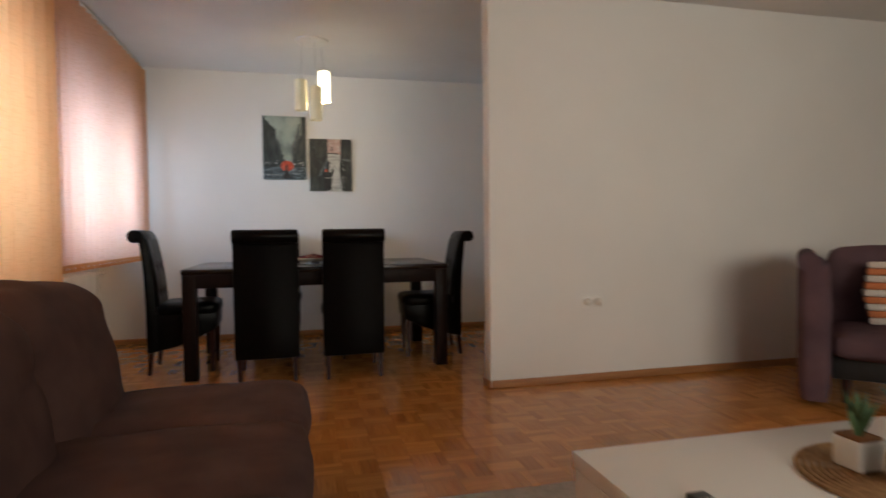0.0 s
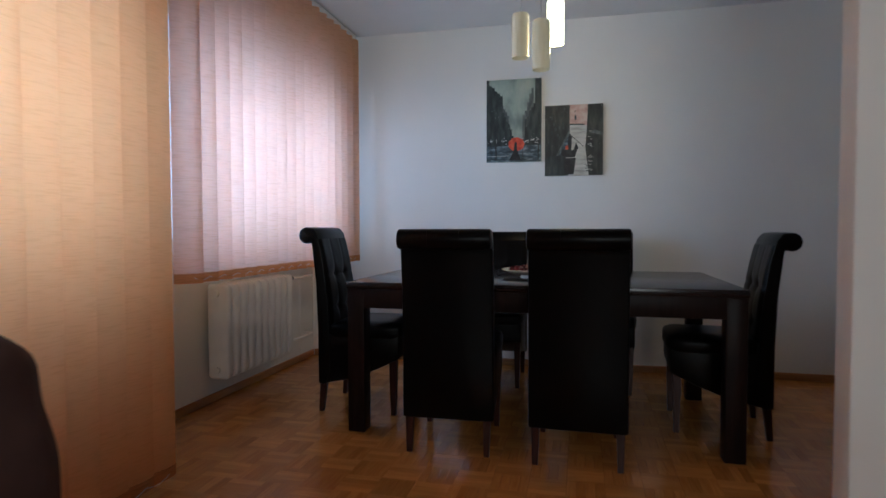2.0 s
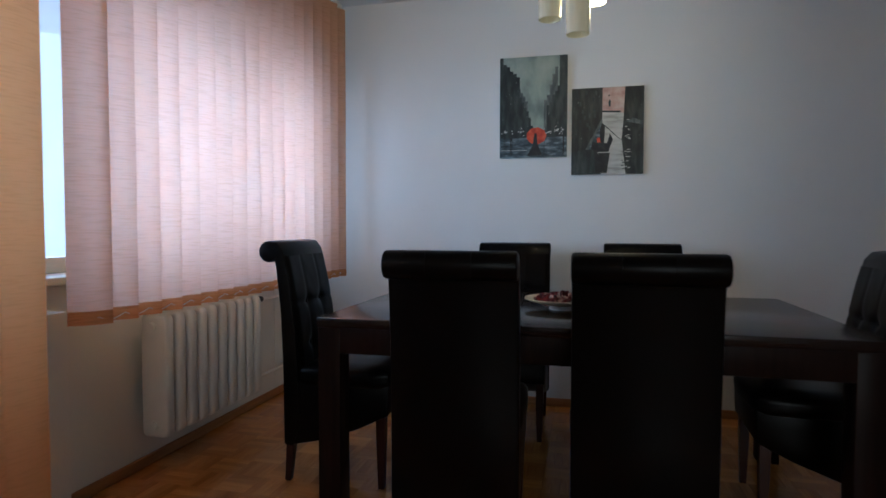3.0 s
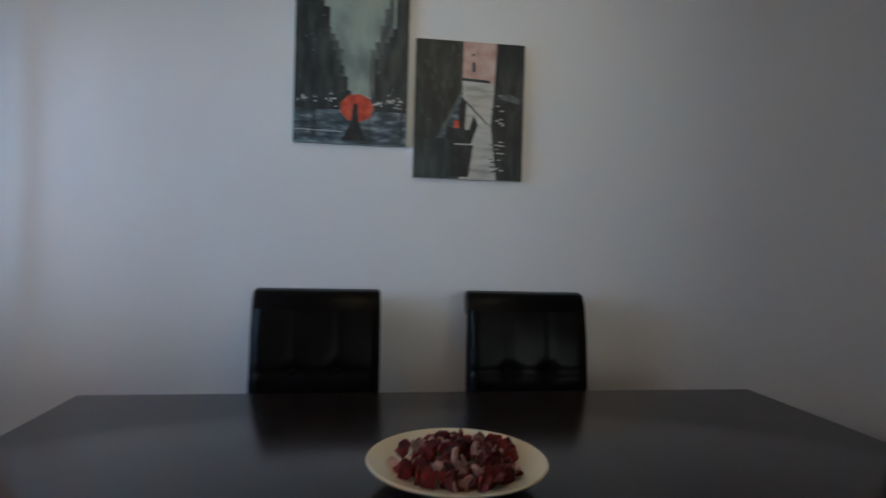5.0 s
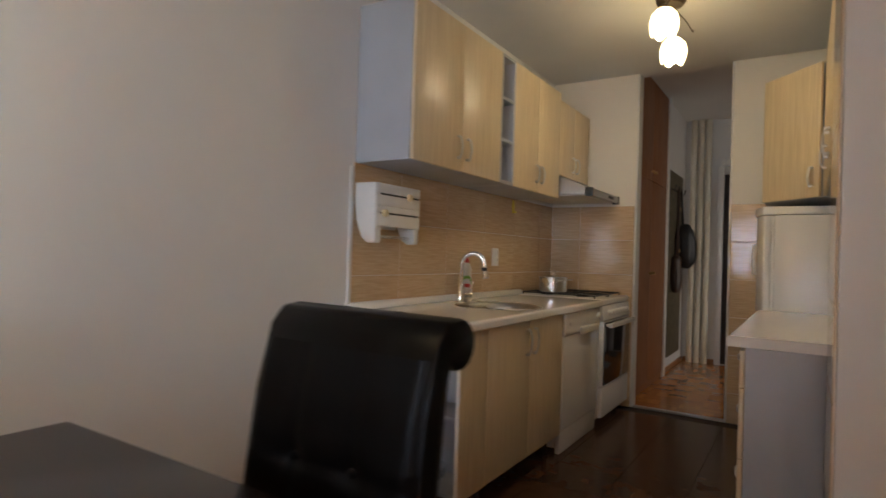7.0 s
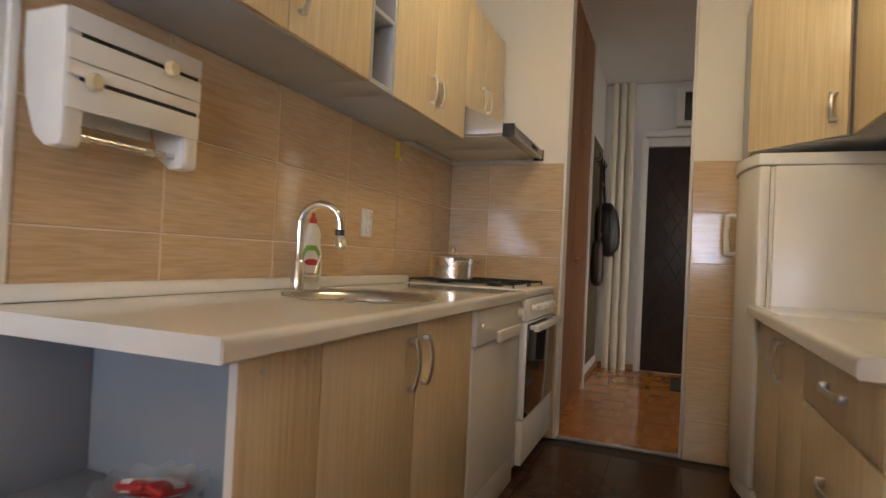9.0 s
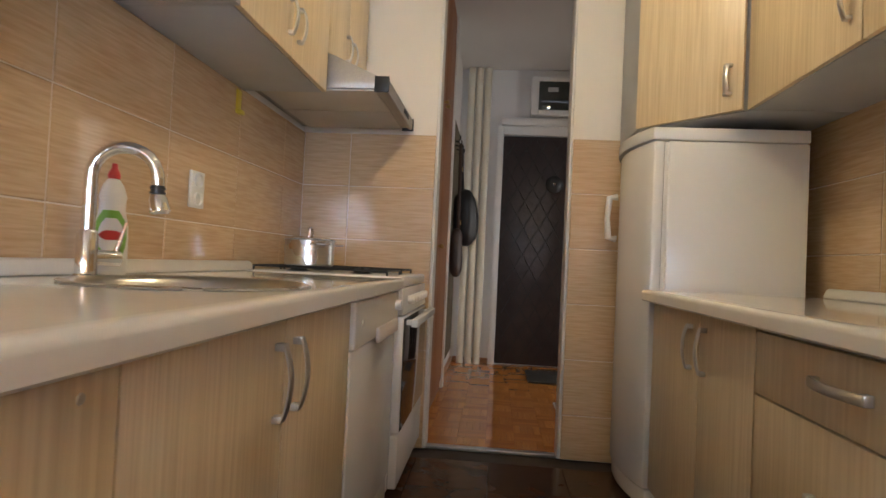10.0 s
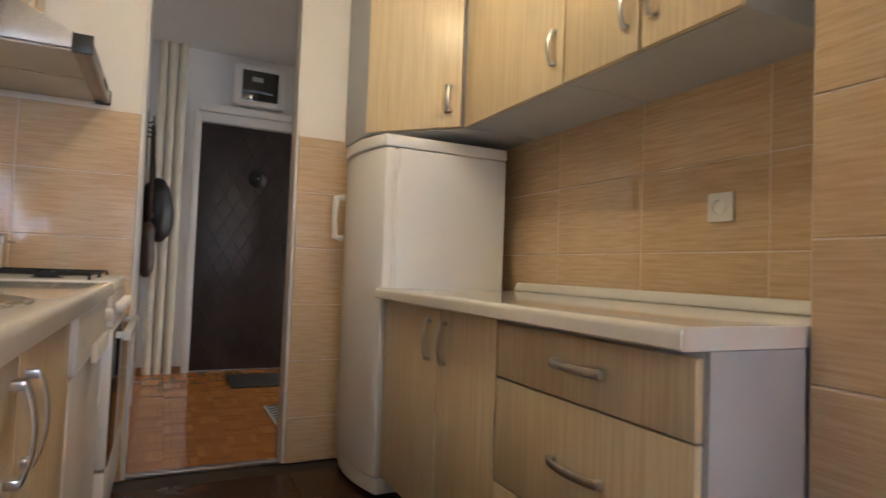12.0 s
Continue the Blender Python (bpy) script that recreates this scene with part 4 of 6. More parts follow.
socket_outlet("wall_socket", "white double socket with plug on the partition wall", (3.61, YL, 0.525), "y", -1, 0.15, 0.085, 1, True)
socket_outlet("wall_socket", "white wall socket low behind the dining table", (0.96, 0.0, 0.44), "y", -1)

# ---- sofa ----
sofa = thing("sofa", "brown microfibre sofa with loose back cushions beside the blind", "sofa", (1.2, -4.4, 0))
part("base", box((0.70, -5.55, 0.06), (1.70, -3.33, 0.25), 0.03, 3), SOFA, sofa)
for i, (a, b) in enumerate(((-3.82, -3.29), (-4.36, -3.82), (-4.95, -4.36), (-5.56, -4.95))):
    part("seat_cushion", cushion((0.95, a, 0.235), (1.775, b, 0.392), 0.055, 0.018, 11, 0.01, i), SOFA, sofa)
for i, (a, b) in enumerate(((-3.945, -3.30), (-4.585, -3.925), (-5.225, -4.565), (-5.6, -5.205))):
    c = cushion((0.66, a, 0.20), (1.085, b, 0.815), 0.10, 0.035, 22, 0.014, i + 9)
    for v in c.verts:
        crease = math.exp(-((v.co.z - 0.60 - 0.02 * math.sin(9 * v.co.y)) / 0.035) ** 2)
        edge = abs(v.co.y - a) if i == 0 else min(abs(v.co.y - a), abs(v.co.y - b))
        v.co.x -= 0.030 * crease * math.exp(-edge / 0.12)
        v.co.y += (1 if v.co.y < (a + b) / 2 else -1) * 0.022 * crease * math.exp(-edge / 0.06)
        v.co.x += (0.5 - v.co.z) * 0.18
    part("back_cushion", c, SOFA, sofa)
for x in (0.78, 1.62):
    for y in (-5.45, -3.5):
        part("leg", tube([(x, y, 0), (x, y, 0.07)], 0.025, 10), LEGW, sofa)

# ---- coffee table and what stands on it ----
ct = thing("coffee_table", "white lacquered coffee table with panel sides on the rug", "table", (2.95, -4.8, 0.012))
part("top", box((2.41, -5.12, 0.41), (3.5, -4.478, 0.45), 0.004), ENAMEL, ct)
for x in (2.412, 3.458):
    part("side_panel", box((x, -5.11, 0.012), (x + 0.04, -4.488, 0.409), 0.003), ENAMEL, ct)
part("shelf", box((2.454, -5.08, 0.12), (3.456, -4.52, 0.145), 0.003), ENAMEL, ct)
tray = thing("placemat", "round woven straw mat on the coffee table", "placemat", (3.01, -4.82, 0.45))
bm = tube([(3.01 + 0.203 * k / 420 * math.cos(k / 30 * 6.2832), -4.82 + 0.203 * k / 420 * math.sin(k / 30 * 6.2832), 0.456) for k in range(12, 421)], 0.0066, 6)
part("coil", bm, WICKER, tray)


def potted(base, s, material, label, seed):
    rr = random.Random(seed)
    p = thing("potted_plant", label, "plant", base)
    b = Vector(base)
    part("pot", prism([(b.x - s * 0.42, b.y - s * 0.42), (b.x + s * 0.42, b.y - s * 0.42), (b.x + s * 0.42, b.y + s * 0.42), (b.x - s * 0.42, b.y + s * 0.42)], "z", b.z, b.z + s * 0.8, 0.008, 3), material, p)
    part("soil", box((b.x - s * 0.38, b.y - s * 0.38, b.z + s * 0.8), (b.x + s * 0.38, b.y + s * 0.38, b.z + s * 0.83), 0.004), GLUE, p)
    for k in range(16):
        a, tilt = rr.uniform(0, 6.28), rr.uniform(0.1, 0.7)
        l = s * rr.uniform(0.7, 1.3)
        q = b + Vector((0, 0, s * 0.8))
        d = Vector((math.cos(a) * tilt, math.sin(a) * tilt, 1)).normalized()
        part("leaf", tube([q, q + d * l * 0.5 + Vector((0, 0, 0.004)), q + d * l], [0.006, 0.008, 0.001], 5), LEAF, p)


potted((2.955, -4.765, 0.463), 0.085, CERAM, "small green succulent in a white square pot on the mat", 1)
potted((3.11, -4.77, 0.463), 0.085, CERAM, "small green succulent in a white pot on the mat", 2)
solo("candle_cup", lathe([(0.0, 0.0), (0.034, 0.0), (0.04, 0.01), (0.042, 0.085), (0.038, 0.085), (0.036, 0.012), (0.0, 0.012)], (2.965, -4.875, 0.463), 32), GREYC, "pale grey ceramic cup on the straw mat", "cup")
rc = thing("remote_control", "black remote control lying on the coffee table", "remote control", (2.53, -4.86, 0.45))
part("body", box((2.505, -4.95, 0.451), (2.55, -4.78, 0.468), 0.006, 3), BPLAST, rc)
for i in range(6):
    for j in range(3):
        part("button", box((2.511 + j * 0.0125, -4.935 + i * 0.022, 0.468), (2.519 + j * 0.0125, -4.926 + i * 0.022, 0.4705), 0.001), GREYC, rc)
solo("rug", box((2.05, -5.9, 0.0), (4.1, -3.72, 0.012), 0.005), RUG, "pale beige short-pile rug under the coffee table", "rug")

# ---- armchair ----
ac = thing("armchair", "purple-brown velour armchair with high scrolled arms", "armchair", (4.95, -2.85, 0))
for x0, s in ((4.47, 1), (5.33, -1)):
    xa, xb = (x0, x0 + 0.15) if s == 1 else (x0 - 0.0, x0 + 0.15)
    c = cushion((xa, -3.2, 0.02), (xb, -2.42, 0.80), 0.04, 0.01, 9, 0.006, 3)
    arm = part("arm", c, PURP, ac)
    part("scroll", tube([(xa + (0.045 if s == 1 else 0.105), -3.21, 0.80), (xa + (0.045 if s == 1 else 0.105), -2.42, 0.80)], 0.055, 20), PURP, arm)
part("seat_cushion", cushion((4.63, -3.18, 0.27), (5.32, -2.55, 0.41), 0.05, 0.02, 9, 0.008, 5), PURP, ac)
part("backrest", cushion((4.63, -2.56, 0.15), (5.32, -2.38, 0.86), 0.06, 0.02, 9, 0.008, 7), PURP, ac)
# black base puts the shade below the seat into its colour
part("base", box((4.63, -3.05, 0.14), (5.32, -2.56, 0.268), 0.01), BPLAST, ac, "base under the seat, coloured black for the shade there")
for x in (4.7, 5.25):
    part("leg", tube([(x, -3.0, 0), (x, -3.0, 0.15)], [0.018, 0.026], 8), LEGW, ac)
pw = thing("cushion", "square cushion with orange and pale stripes on the armchair", "cushion", (4.83, -2.8, 0.41))
for i in range(9):
    z0 = 0.425 + i * 0.04
    half = 0.20 - 0.008 * abs(i - 4)
    t = 0.06 - 0.011 * abs(i - 4)
    part("stripe", box((4.86 - half, -2.80 - t + 0.05 * i * 0.3, z0), (4.86 + half, -2.80 + t + 0.05 * i * 0.3, z0 + 0.0395), 0.012, 3), STRIPE_O if i % 2 else STRIPE_W, pw)

turned = Matrix.Translation((4.44, -3.15, 0)) @ pose(0, 0, 0, 0, 0, -45) @ Matrix.Translation((-4.47, 3.2, 0))
ac.matrix_basis = turned @ Matrix.Translation((4.95, -2.85, 0))
pw.matrix_basis = turned @ Matrix.Translation((4.96, -2.8, 0.41))


# ---- kitchen, long side ----
CZ = 0.838         # worktop height
FY = -0.625        # face of the base doors on the long side


def plate_with_hole(lo, hi, centre, r, z0, z1, n=48):
    bm = bmesh.new()
    outer = [bm.verts.new((x, y, z1)) for x, y in ((lo[0], lo[1]), (hi[0], lo[1]), (hi[0], hi[1]), (lo[0], hi[1]))]
    inner = [bm.verts.new((centre[0] + r * math.cos(2 * math.pi * i / n), centre[1] + r * math.sin(2 * math.pi * i / n), z1)) for i in range(n)]
    es = [bm.edges.new((outer[i], outer[(i + 1) % 4])) for i in range(4)] + [bm.edges.new((inner[i], inner[(i + 1) % n])) for i in range(n)]
    bmesh.ops.triangle_fill(bm, use_beauty=True, use_dissolve=False, edges=es)
    low = bmesh.ops.extrude_face_region(bm, geom=list(bm.faces))
    for v in low["geom"]:
        if isinstance(v, bmesh.types.BMVert):
            v.co.z = z0
    return bm


wt = thing("worktop", "cream laminate worktop with rounded front edge and sink cut-out", "worktop", (5.1, -0.3, CZ))
SX, SY, SR = 5.05, -0.375, 0.212
bm = plate_with_hole((4.172, -0.618), (6.03, -0.012), (SX, SY), SR, CZ - 0.04, CZ)
part("slab", bm, TOP, wt, smooth=False)
part("rounded_front", prism([(-0.618, CZ), (-0.635, CZ), (-0.643, CZ - 0.002), (-0.6485, CZ - 0.007), (-0.65, CZ - 0.014), (-0.65, CZ - 0.036), (-0.646, CZ - 0.04), (-0.618, CZ - 0.04)], "x", 4.172, 6.03), TOP, wt)
part("end_cap", box((4.170, -0.646, CZ - 0.039), (4.172, -0.013, CZ - 0.001), 0), WPLAST, wt, "pale end strip of the worktop")
solo("splashback_strip", prism([(-0.011, CZ + 0.001), (-0.046, CZ + 0.001), (-0.046, CZ + 0.008), (-0.036, CZ + 0.03), (-0.026, CZ + 0.036), (-0.011, CZ + 0.036)], "x", 4.225, 6.10, 0.003), WPLAST, "white plastic sealing strip along the back of the worktop", "trim")

sink = thing("sink", "round stainless steel sink set into the worktop", "sink", (SX, SY, CZ))
part("basin", lathe([(0.235, 0.0008), (0.236, 0.004), (0.228, 0.006), (0.214, 0.004), (0.205, -0.004), (0.196, -0.03), (0.188, -0.12), (0.17, -0.15), (0.05, -0.158), (0.0, -0.158), ], (SX, SY, CZ), 56), STEEL, sink)
part("drain", lathe([(0.0, -0.152), (0.03, -0.152), (0.034, -0.1565)], (SX, SY, CZ), 24), CHROME, sink)
for a in (-8, 0, 8):
    q = radians(150 + a)
    part("overflow_slot", box((SX + 0.19 * math.cos(q) - 0.004, SY + 0.19 * math.sin(q) - 0.004, CZ - 0.05), (SX + 0.19 * math.cos(q) + 0.004, SY + 0.19 * math.sin(q) + 0.004, CZ - 0.03), 0.001), BPLAST, sink)

tap = thing("kitchen_tap", "chrome gooseneck kitchen tap with a black spray end", "tap", (5.07, -0.125, CZ))
TP = Vector((5.07, -0.125, CZ))
part("body", lathe([(0.0, 0.0), (0.026, 0.0), (0.026, 0.004), (0.0215, 0.008), (0.0205, 0.094), (0.015, 0.101), (0.0, 0.098)], TP, 28), CHROME, tap)
way = Vector((0.28, -0.96, 0)).normalized()
pts = [TP + Vector((0, 0, 0.09)), TP + Vector((0, 0, 0.20))]
for k in range(0, 13):
    a = radians(180 - k * 15)
    pts.append(TP + Vector((0, 0, 0.215)) + way * (0.066 + 0.066 * math.cos(a)) + Vector((0, 0, 0.066 * math.sin(a))))
pts.append(pts[-1] + Vector((0, 0, -0.012)))
part("spout", tube(pts, 0.0135, 14), CHROME, tap)
e = pts[-1]
part("spray_neck", tube([e, e - Vector((0, 0, 0.018))], [0.014, 0.014], 14), BPLAST, tap, "black rubber neck")
part("spray_head", tube([e - Vector((0, 0, 0.018)), e - Vector((0, 0, 0.03)) + way * 0.002, e - Vector((0, 0, 0.055)) + way * 0.008, e - Vector((0, 0, 0.062)) + way * 0.009], [0.014, 0.019, 0.0215, 0.016], 16), CHROME, tap)
for k in (0.004, 0.014):
    part("neck_ring", tube([e - Vector((0, 0, k)), e - Vector((0, 0, k + 0.004))], 0.0165, 16), BPLAST, tap, "black ribbed ring")
part("mixer", tube([TP + Vector((0.0, 0, 0.042)), TP + Vector((0.058, -0.032, 0.042))], [0.0165, 0.0175], 16), CHROME, tap)
part("lever", tube([TP + Vector((0.050, -0.028, 0.05)), TP + Vector((0.064, -0.042, 0.122))], [0.0055, 0.004], 10), CHROME, tap)

btl = thing("dish_soap_bottle", "white dish soap bottle with red cap and green label", "bottle", (5.20, -0.085, CZ))
body = lathe([(0.0, 0.0), (0.032, 0.0), (0.036, 0.006), (0.036, 0.08), (0.034, 0.12), (0.028, 0.15), (0.027, 0.17), (0.029, 0.185), (0.022, 0.21), (0.012, 0.225), (0.0, 0.225)], (0, 0, 0), 28)
for v in body.verts:
    v.co = Vector((v.co.x * 1.28 + 5.20, v.co.y * 0.85 - 0.085, v.co.z + CZ))
part("body", body, WPLAST, btl)
part("cap", lathe([(0.0, 0.226), (0.013, 0.226), (0.014, 0.235), (0.011, 0.243), (0.007, 0.25), (0.006, 0.262), (0.0, 0.263)], (5.20, -0.085, CZ), 18), RED, btl, "red nozzle cap")


def curved_label(name, material, z0, z1, a0, a1, out, label=""):
    bm = bmesh.new()
    rows = []
    for j in range(7):
        z = z0 + (z1 - z0) * j / 6
        s = math.sin(math.pi * (j + 0.35) / 6.7) ** 0.5
        mid, half = (a0 + a1) / 2, (a1 - a0) / 2 * s
        rows.append([bm.verts.new((5.20 + (0.046 + out) * math.cos(radians(mid + half * (i / 8 * 2 - 1))), -0.085 + (0.0306 + out) * math.sin(radians(mid + half * (i / 8 * 2 - 1))), CZ + z)) for i in range(9)])
    for r0, r1 in zip(rows, rows[1:]):
        for i in range(8):
            bm.faces.new((r0[i], r0[i + 1], r1[i + 1], r1[i]))
    return part(name, bm, material, btl, label)


curved_label("label", GREEN, 0.03, 0.15, 160, 285, 0.0008, "green printed label")
curved_label("label_centre", WPLAST, 0.052, 0.132, 182, 268, 0.0014)
curved_label("label_bar", RED, 0.082, 0.104, 188, 262, 0.002)


def base_unit(name, label, x0, x1, front, inward, doors, material=LAM, z0=0.115, z1=None, handles=True):
    """A carcass with door fronts; inward is +1 where the back lies towards +y."""
    z1 = z1 or CZ - 0.041
    back = front + inward * 0.54
    ya, yb = min(front + inward * 0.02, back), max(front + inward * 0.02, back)
    u = thing(name, label, "cabinet", ((x0 + x1) / 2, (front + back) / 2, 0), "base cabinets")
    part("body", box((x0, ya, z0), (x1, yb, z1), 0.001), LAMG, u, "grey-white carcass")
    for a, b, hx in doors:
        d = part("door", box((a + 0.0015, min(front, front + inward * 0.018), z0 + 0.002), (b - 0.0015, max(front, front + inward * 0.018), z1 - 0.004), 0.0025), material, u, "pale birch laminate door")
        if hx:
            bow_handle(d, (hx, front, 0.69), 0.13, (0, 0, 1), (0, -inward, 0))
    for x in (x0 + 0.05, x1 - 0.05):
        for y in (ya + 0.05, yb - 0.05):
            part("foot", lathe([(0.0, 0.0), (0.022, 0.0), (0.022, 0.008), (0.014, 0.012), (0.014, z0), (0.0, z0)], (x, y, 0), 14), BPLAST, u, "black plastic foot")
    return u


base_unit("sink_cabinet", "two-door pale birch base cabinet under the sink", 4.465, 5.365, FY, 1, ((4.465, 4.915, 4.872), (4.915, 5.365, 4.958)))
sh = thing("open_shelf_unit", "open grey end shelf unit under the worktop, facing the table", "shelf", (4.32, -0.3, 0), "base cabinets")
part("front_panel", box((4.235, FY, 0.115), (4.463, FY + 0.018, CZ - 0.045), 0.002), LAM, sh, "pale birch laminate front panel")
for x in (4.29, 4.41):
    posed("screw", lathe([(0.0, 0.002), (0.005, 0.0015), (0.006, 0.0)], (0, 0, 0), 10), SATIN, sh, pose(x - 4.32, FY - 0.0 + 0.3, 0.77, 90))
# inner panels and boards take the shade-darkened grey
part("wall_panel", box((4.225, -0.032, 0.115), (4.463, -0.014, CZ - 0.042), 0.001), LAMG_SHADED, sh)
part("inner_panel", box((4.445, FY + 0.02, 0.115), (4.463, -0.034, CZ - 0.042), 0.001), LAMG_SHADED, sh)
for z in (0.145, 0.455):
    part("shelf_board", box((4.24, FY + 0.019, z - 0.018), (4.444, -0.034, z), 0.001), LAMG_SHADED, sh, "grey shelf with white edge, darkened for the shade inside the unit")
for lo, hi in (((4.233, FY + 0.0005, 0.116), (4.2348, FY + 0.0175, CZ - 0.046)), ((4.223, -0.0318, 0.116), (4.2248, -0.0145, CZ - 0.043))):
    part("edge_strip", boxes((lo, hi)), WPLAST, sh, "white edge strip")
part("bracket", box((4.27, -0.30, CZ - 0.06), (4.31, -0.25, CZ - 0.041), 0.003), WPLAST, sh)
for y in (-0.55, -0.09):
    part("foot", lathe([(0.0, 0.0), (0.022, 0.0), (0.022, 0.008), (0.014, 0.012), (0.014, 0.115), (0.0, 0.115)], (4.32, y, 0), 14), BPLAST, sh)

bowl = thing("glass_bowl", "clear cut-glass bowl on the open shelf", "bowl", (4.325, -0.36, 0.455))
bw = lathe([(0.0, 0.0), (0.04, 0.0), (0.05, 0.006), (0.085, 0.05), (0.10, 0.07), (0.097, 0.071), (0.08, 0.052), (0.046, 0.011), (0.0, 0.01)], (0, 0, 0), 40)
for v in bw.verts:
    a = math.atan2(v.co.y, v.co.x)
    k = 1 + 0.05 * math.cos(a * 12) * min(1, v.co.z / 0.03)
    v.co = Vector((4.325 + v.co.x * k, -0.36 + v.co.y * k, 0.4555 + v.co.z * (1 + 0.1 * math.cos(a * 12))))
part("body", bw, BOWLG, bowl).visible_shadow = False
for i, (dx, dy, dz, a) in enumerate(((-0.02, -0.01, 0.025, 20), (0.02, 0.02, 0.04, -40), (-0.01, 0.03, 0.055, 75), (0.015, -0.03, 0.055, 10))):
    sw = thing("wrapped_sweet", "red foil wrapped sweet in the glass bowl", "sweet", (4.325 + dx, -0.36 + dy, 0.462 + dz), "sweets in the bowl")
    posed("wrapper", cushion((-0.048, -0.019, -0.009), (0.048, 0.019, 0.009), 0.007, 0.004, 5, 0.005, i), RED, sw, pose(0, 0, 0, 12, 15, a))
    posed("band", box((-0.016, -0.0198, -0.0105), (0.016, 0.0198, 0.0135), 0.003), WPLAST, sw, pose(0, 0, 0, 12, 15, a), "pale printed band")
bw2 = thing("glass_bowl", "small clear glass bowl on the lower shelf", "bowl", (4.33, -0.42, 0.145))
part("body", lathe([(0.0, 0.0), (0.05, 0.0), (0.075, 0.02), (0.082, 0.06), (0.079, 0.06), (0.071, 0.022), (0.0, 0.008)], (4.33, -0.42, 0.1455), 32), BOWLG, bw2).visible_shadow = False

# dishwasher
dw = thing("dishwasher", "white freestanding dishwasher beside the cooker", "dishwasher", (5.7, -0.32, 0))
part("body", box((5.372, -0.59, 0.03), (6.02, -0.04, CZ - 0.042), 0.004), ENAMEL, dw)
part("door", box((5.374, -0.628, 0.13), (6.018, -0.592, 0.665), 0.008, 3), ENAMEL, dw)
pn = part("control_panel", box((5.374, -0.638, 0.668), (6.018, -0.592, CZ - 0.045), 0.008, 3), WPLAST, dw)
part("grip", box((5.62, -0.652, 0.655), (5.94, -0.6385, 0.70), 0.006, 3), WPLAST, pn)
posed("dial", lathe([(0.0, 0.02), (0.016, 0.02), (0.018, 0.016), (0.019, 0.0), (0.0, 0.0)], (0, 0, 0), 24), WPLAST, pn, pose(0.26, -0.638 + 0.32, 0.745, 90))
posed("button", lathe([(0.0, 0.003), (0.010, 0.003), (0.011, 0.0), (0.0, 0.0)], (0, 0, 0), 18), SATIN, pn, pose(-0.25, -0.638 + 0.32, 0.73, 90))
part("plinth", box((5.374, -0.62, 0.0), (6.018, -0.592, 0.126), 0.003), ENAMEL, dw)

# cooker
ck = thing("cooker", "white freestanding gas cooker with black glass oven door", "cooker", (6.35, -0.33, 0))
KX0, KX1, KY = 6.036, 6.70, -0.65
part("body", box((KX0, KY + 0.03, 0.05), (KX1, -0.03, 0.80), 0.004), ENAMEL, ck)
part("hob", box((KX0, KY + 0.005, 0.801), (KX1, -0.02, CZ + 0.004), 0.012, 3), ENAMEL, ck)
cp = part("control_panel", prism([(KY + 0.03, 0.70), (KY - 0.004, 0.70), (KY + 0.004, 0.799), (KY + 0.03, 0.799)], "x", KX0, KX1, 0.003), ENAMEL, ck)
for i in range(6):
    posed("knob", lathe([(0.0, 0.022), (0.013, 0.022), (0.016, 0.018), (0.018, 0.0), (0.0, 0.0)], (0, 0, 0), 20), WPLAST, cp, pose(KX0 + 0.12 + 0.085 * i - 6.35, KY - 0.002 + 0.33, 0.752, 86))
od = part("oven_door", box((KX0 + 0.004, KY - 0.006, 0.265), (KX1 - 0.004, KY + 0.028, 0.695), 0.005), ENAMEL, ck)
part("glass", box((KX0 + 0.010, KY - 0.010, 0.272), (KX1 - 0.010, KY - 0.0065, 0.688), 0.0015), OVENGL, od, "black oven window glass")
part("handle", boxes(((KX0 + 0.03, KY - 0.055, 0.655), (KX1 - 0.03, KY - 0.03, 0.685)), ((KX0 + 0.05, KY - 0.031, 0.66), (KX0 + 0.08, KY - 0.007, 0.68)), ((KX1 - 0.08, KY - 0.031, 0.66), (KX1 - 0.05, KY - 0.007, 0.68)), bev=0.004), ENAMEL, od, "white bar handle")
part("drawer", box((KX0 + 0.004, KY - 0.004, 0.06), (KX1 - 0.004, KY + 0.028, 0.258), 0.006), ENAMEL, ck)
for x in (KX0 + 0.05, KX1 - 0.05):
    for y in (KY + 0.08, -0.1):
        part("foot", tube([(x, y, 0), (x, y, 0.05)], 0.02, 10), BPLAST, ck)
for x in (KX0 + 0.17, KX1 - 0.17):
    for y in (-0.45, -0.19):
        g = lathe([(0.0, 0.016), (0.03, 0.016), (0.034, 0.012), (0.034, 0.004), (0.045, 0.002), (0.045, 0.0)], (x, y, CZ + 0.0042), 24)
        part("burner", g, IRON, ck, "black gas burner cap")
for x in (KX0 + 0.17, KX1 - 0.17):
    gr = bmesh.new()
    z = CZ + 0.021
    for y in (-0.58, -0.32, -0.06):
        tube([(x - 0.14, y, z), (x + 0.14, y, z)], 0.0042, 6, gr)
    for dx in (-0.14, 0.14):
        tube([(x + dx, -0.58, z), (x + dx, -0.06, z)], 0.0042, 6, gr)
    for y in (-0.45, -0.19):
        for ax, ay in ((1, 0), (-1, 0), (0, 1), (0, -1)):
            tube([(x + ax * 0.14, y + ay * 0.13, z), (x + ax * 0.03, y + ay * 0.03, z + 0.003)], 0.0042, 6, gr)
    for dx in (-0.14, 0.14):
        for y in (-0.58, -0.06):
            tube([(x + dx, y, CZ + 0.004), (x + dx, y, z)], 0.0042, 6, gr)
    part("grate", gr, IRON, ck, "black iron pan support")
pot = thing("cooking_pot", "small stainless steel pot with lid on the cooker", "pot", (6.21, -0.23, CZ + 0.027))
PB = (6.21, -0.23, CZ + 0.027)
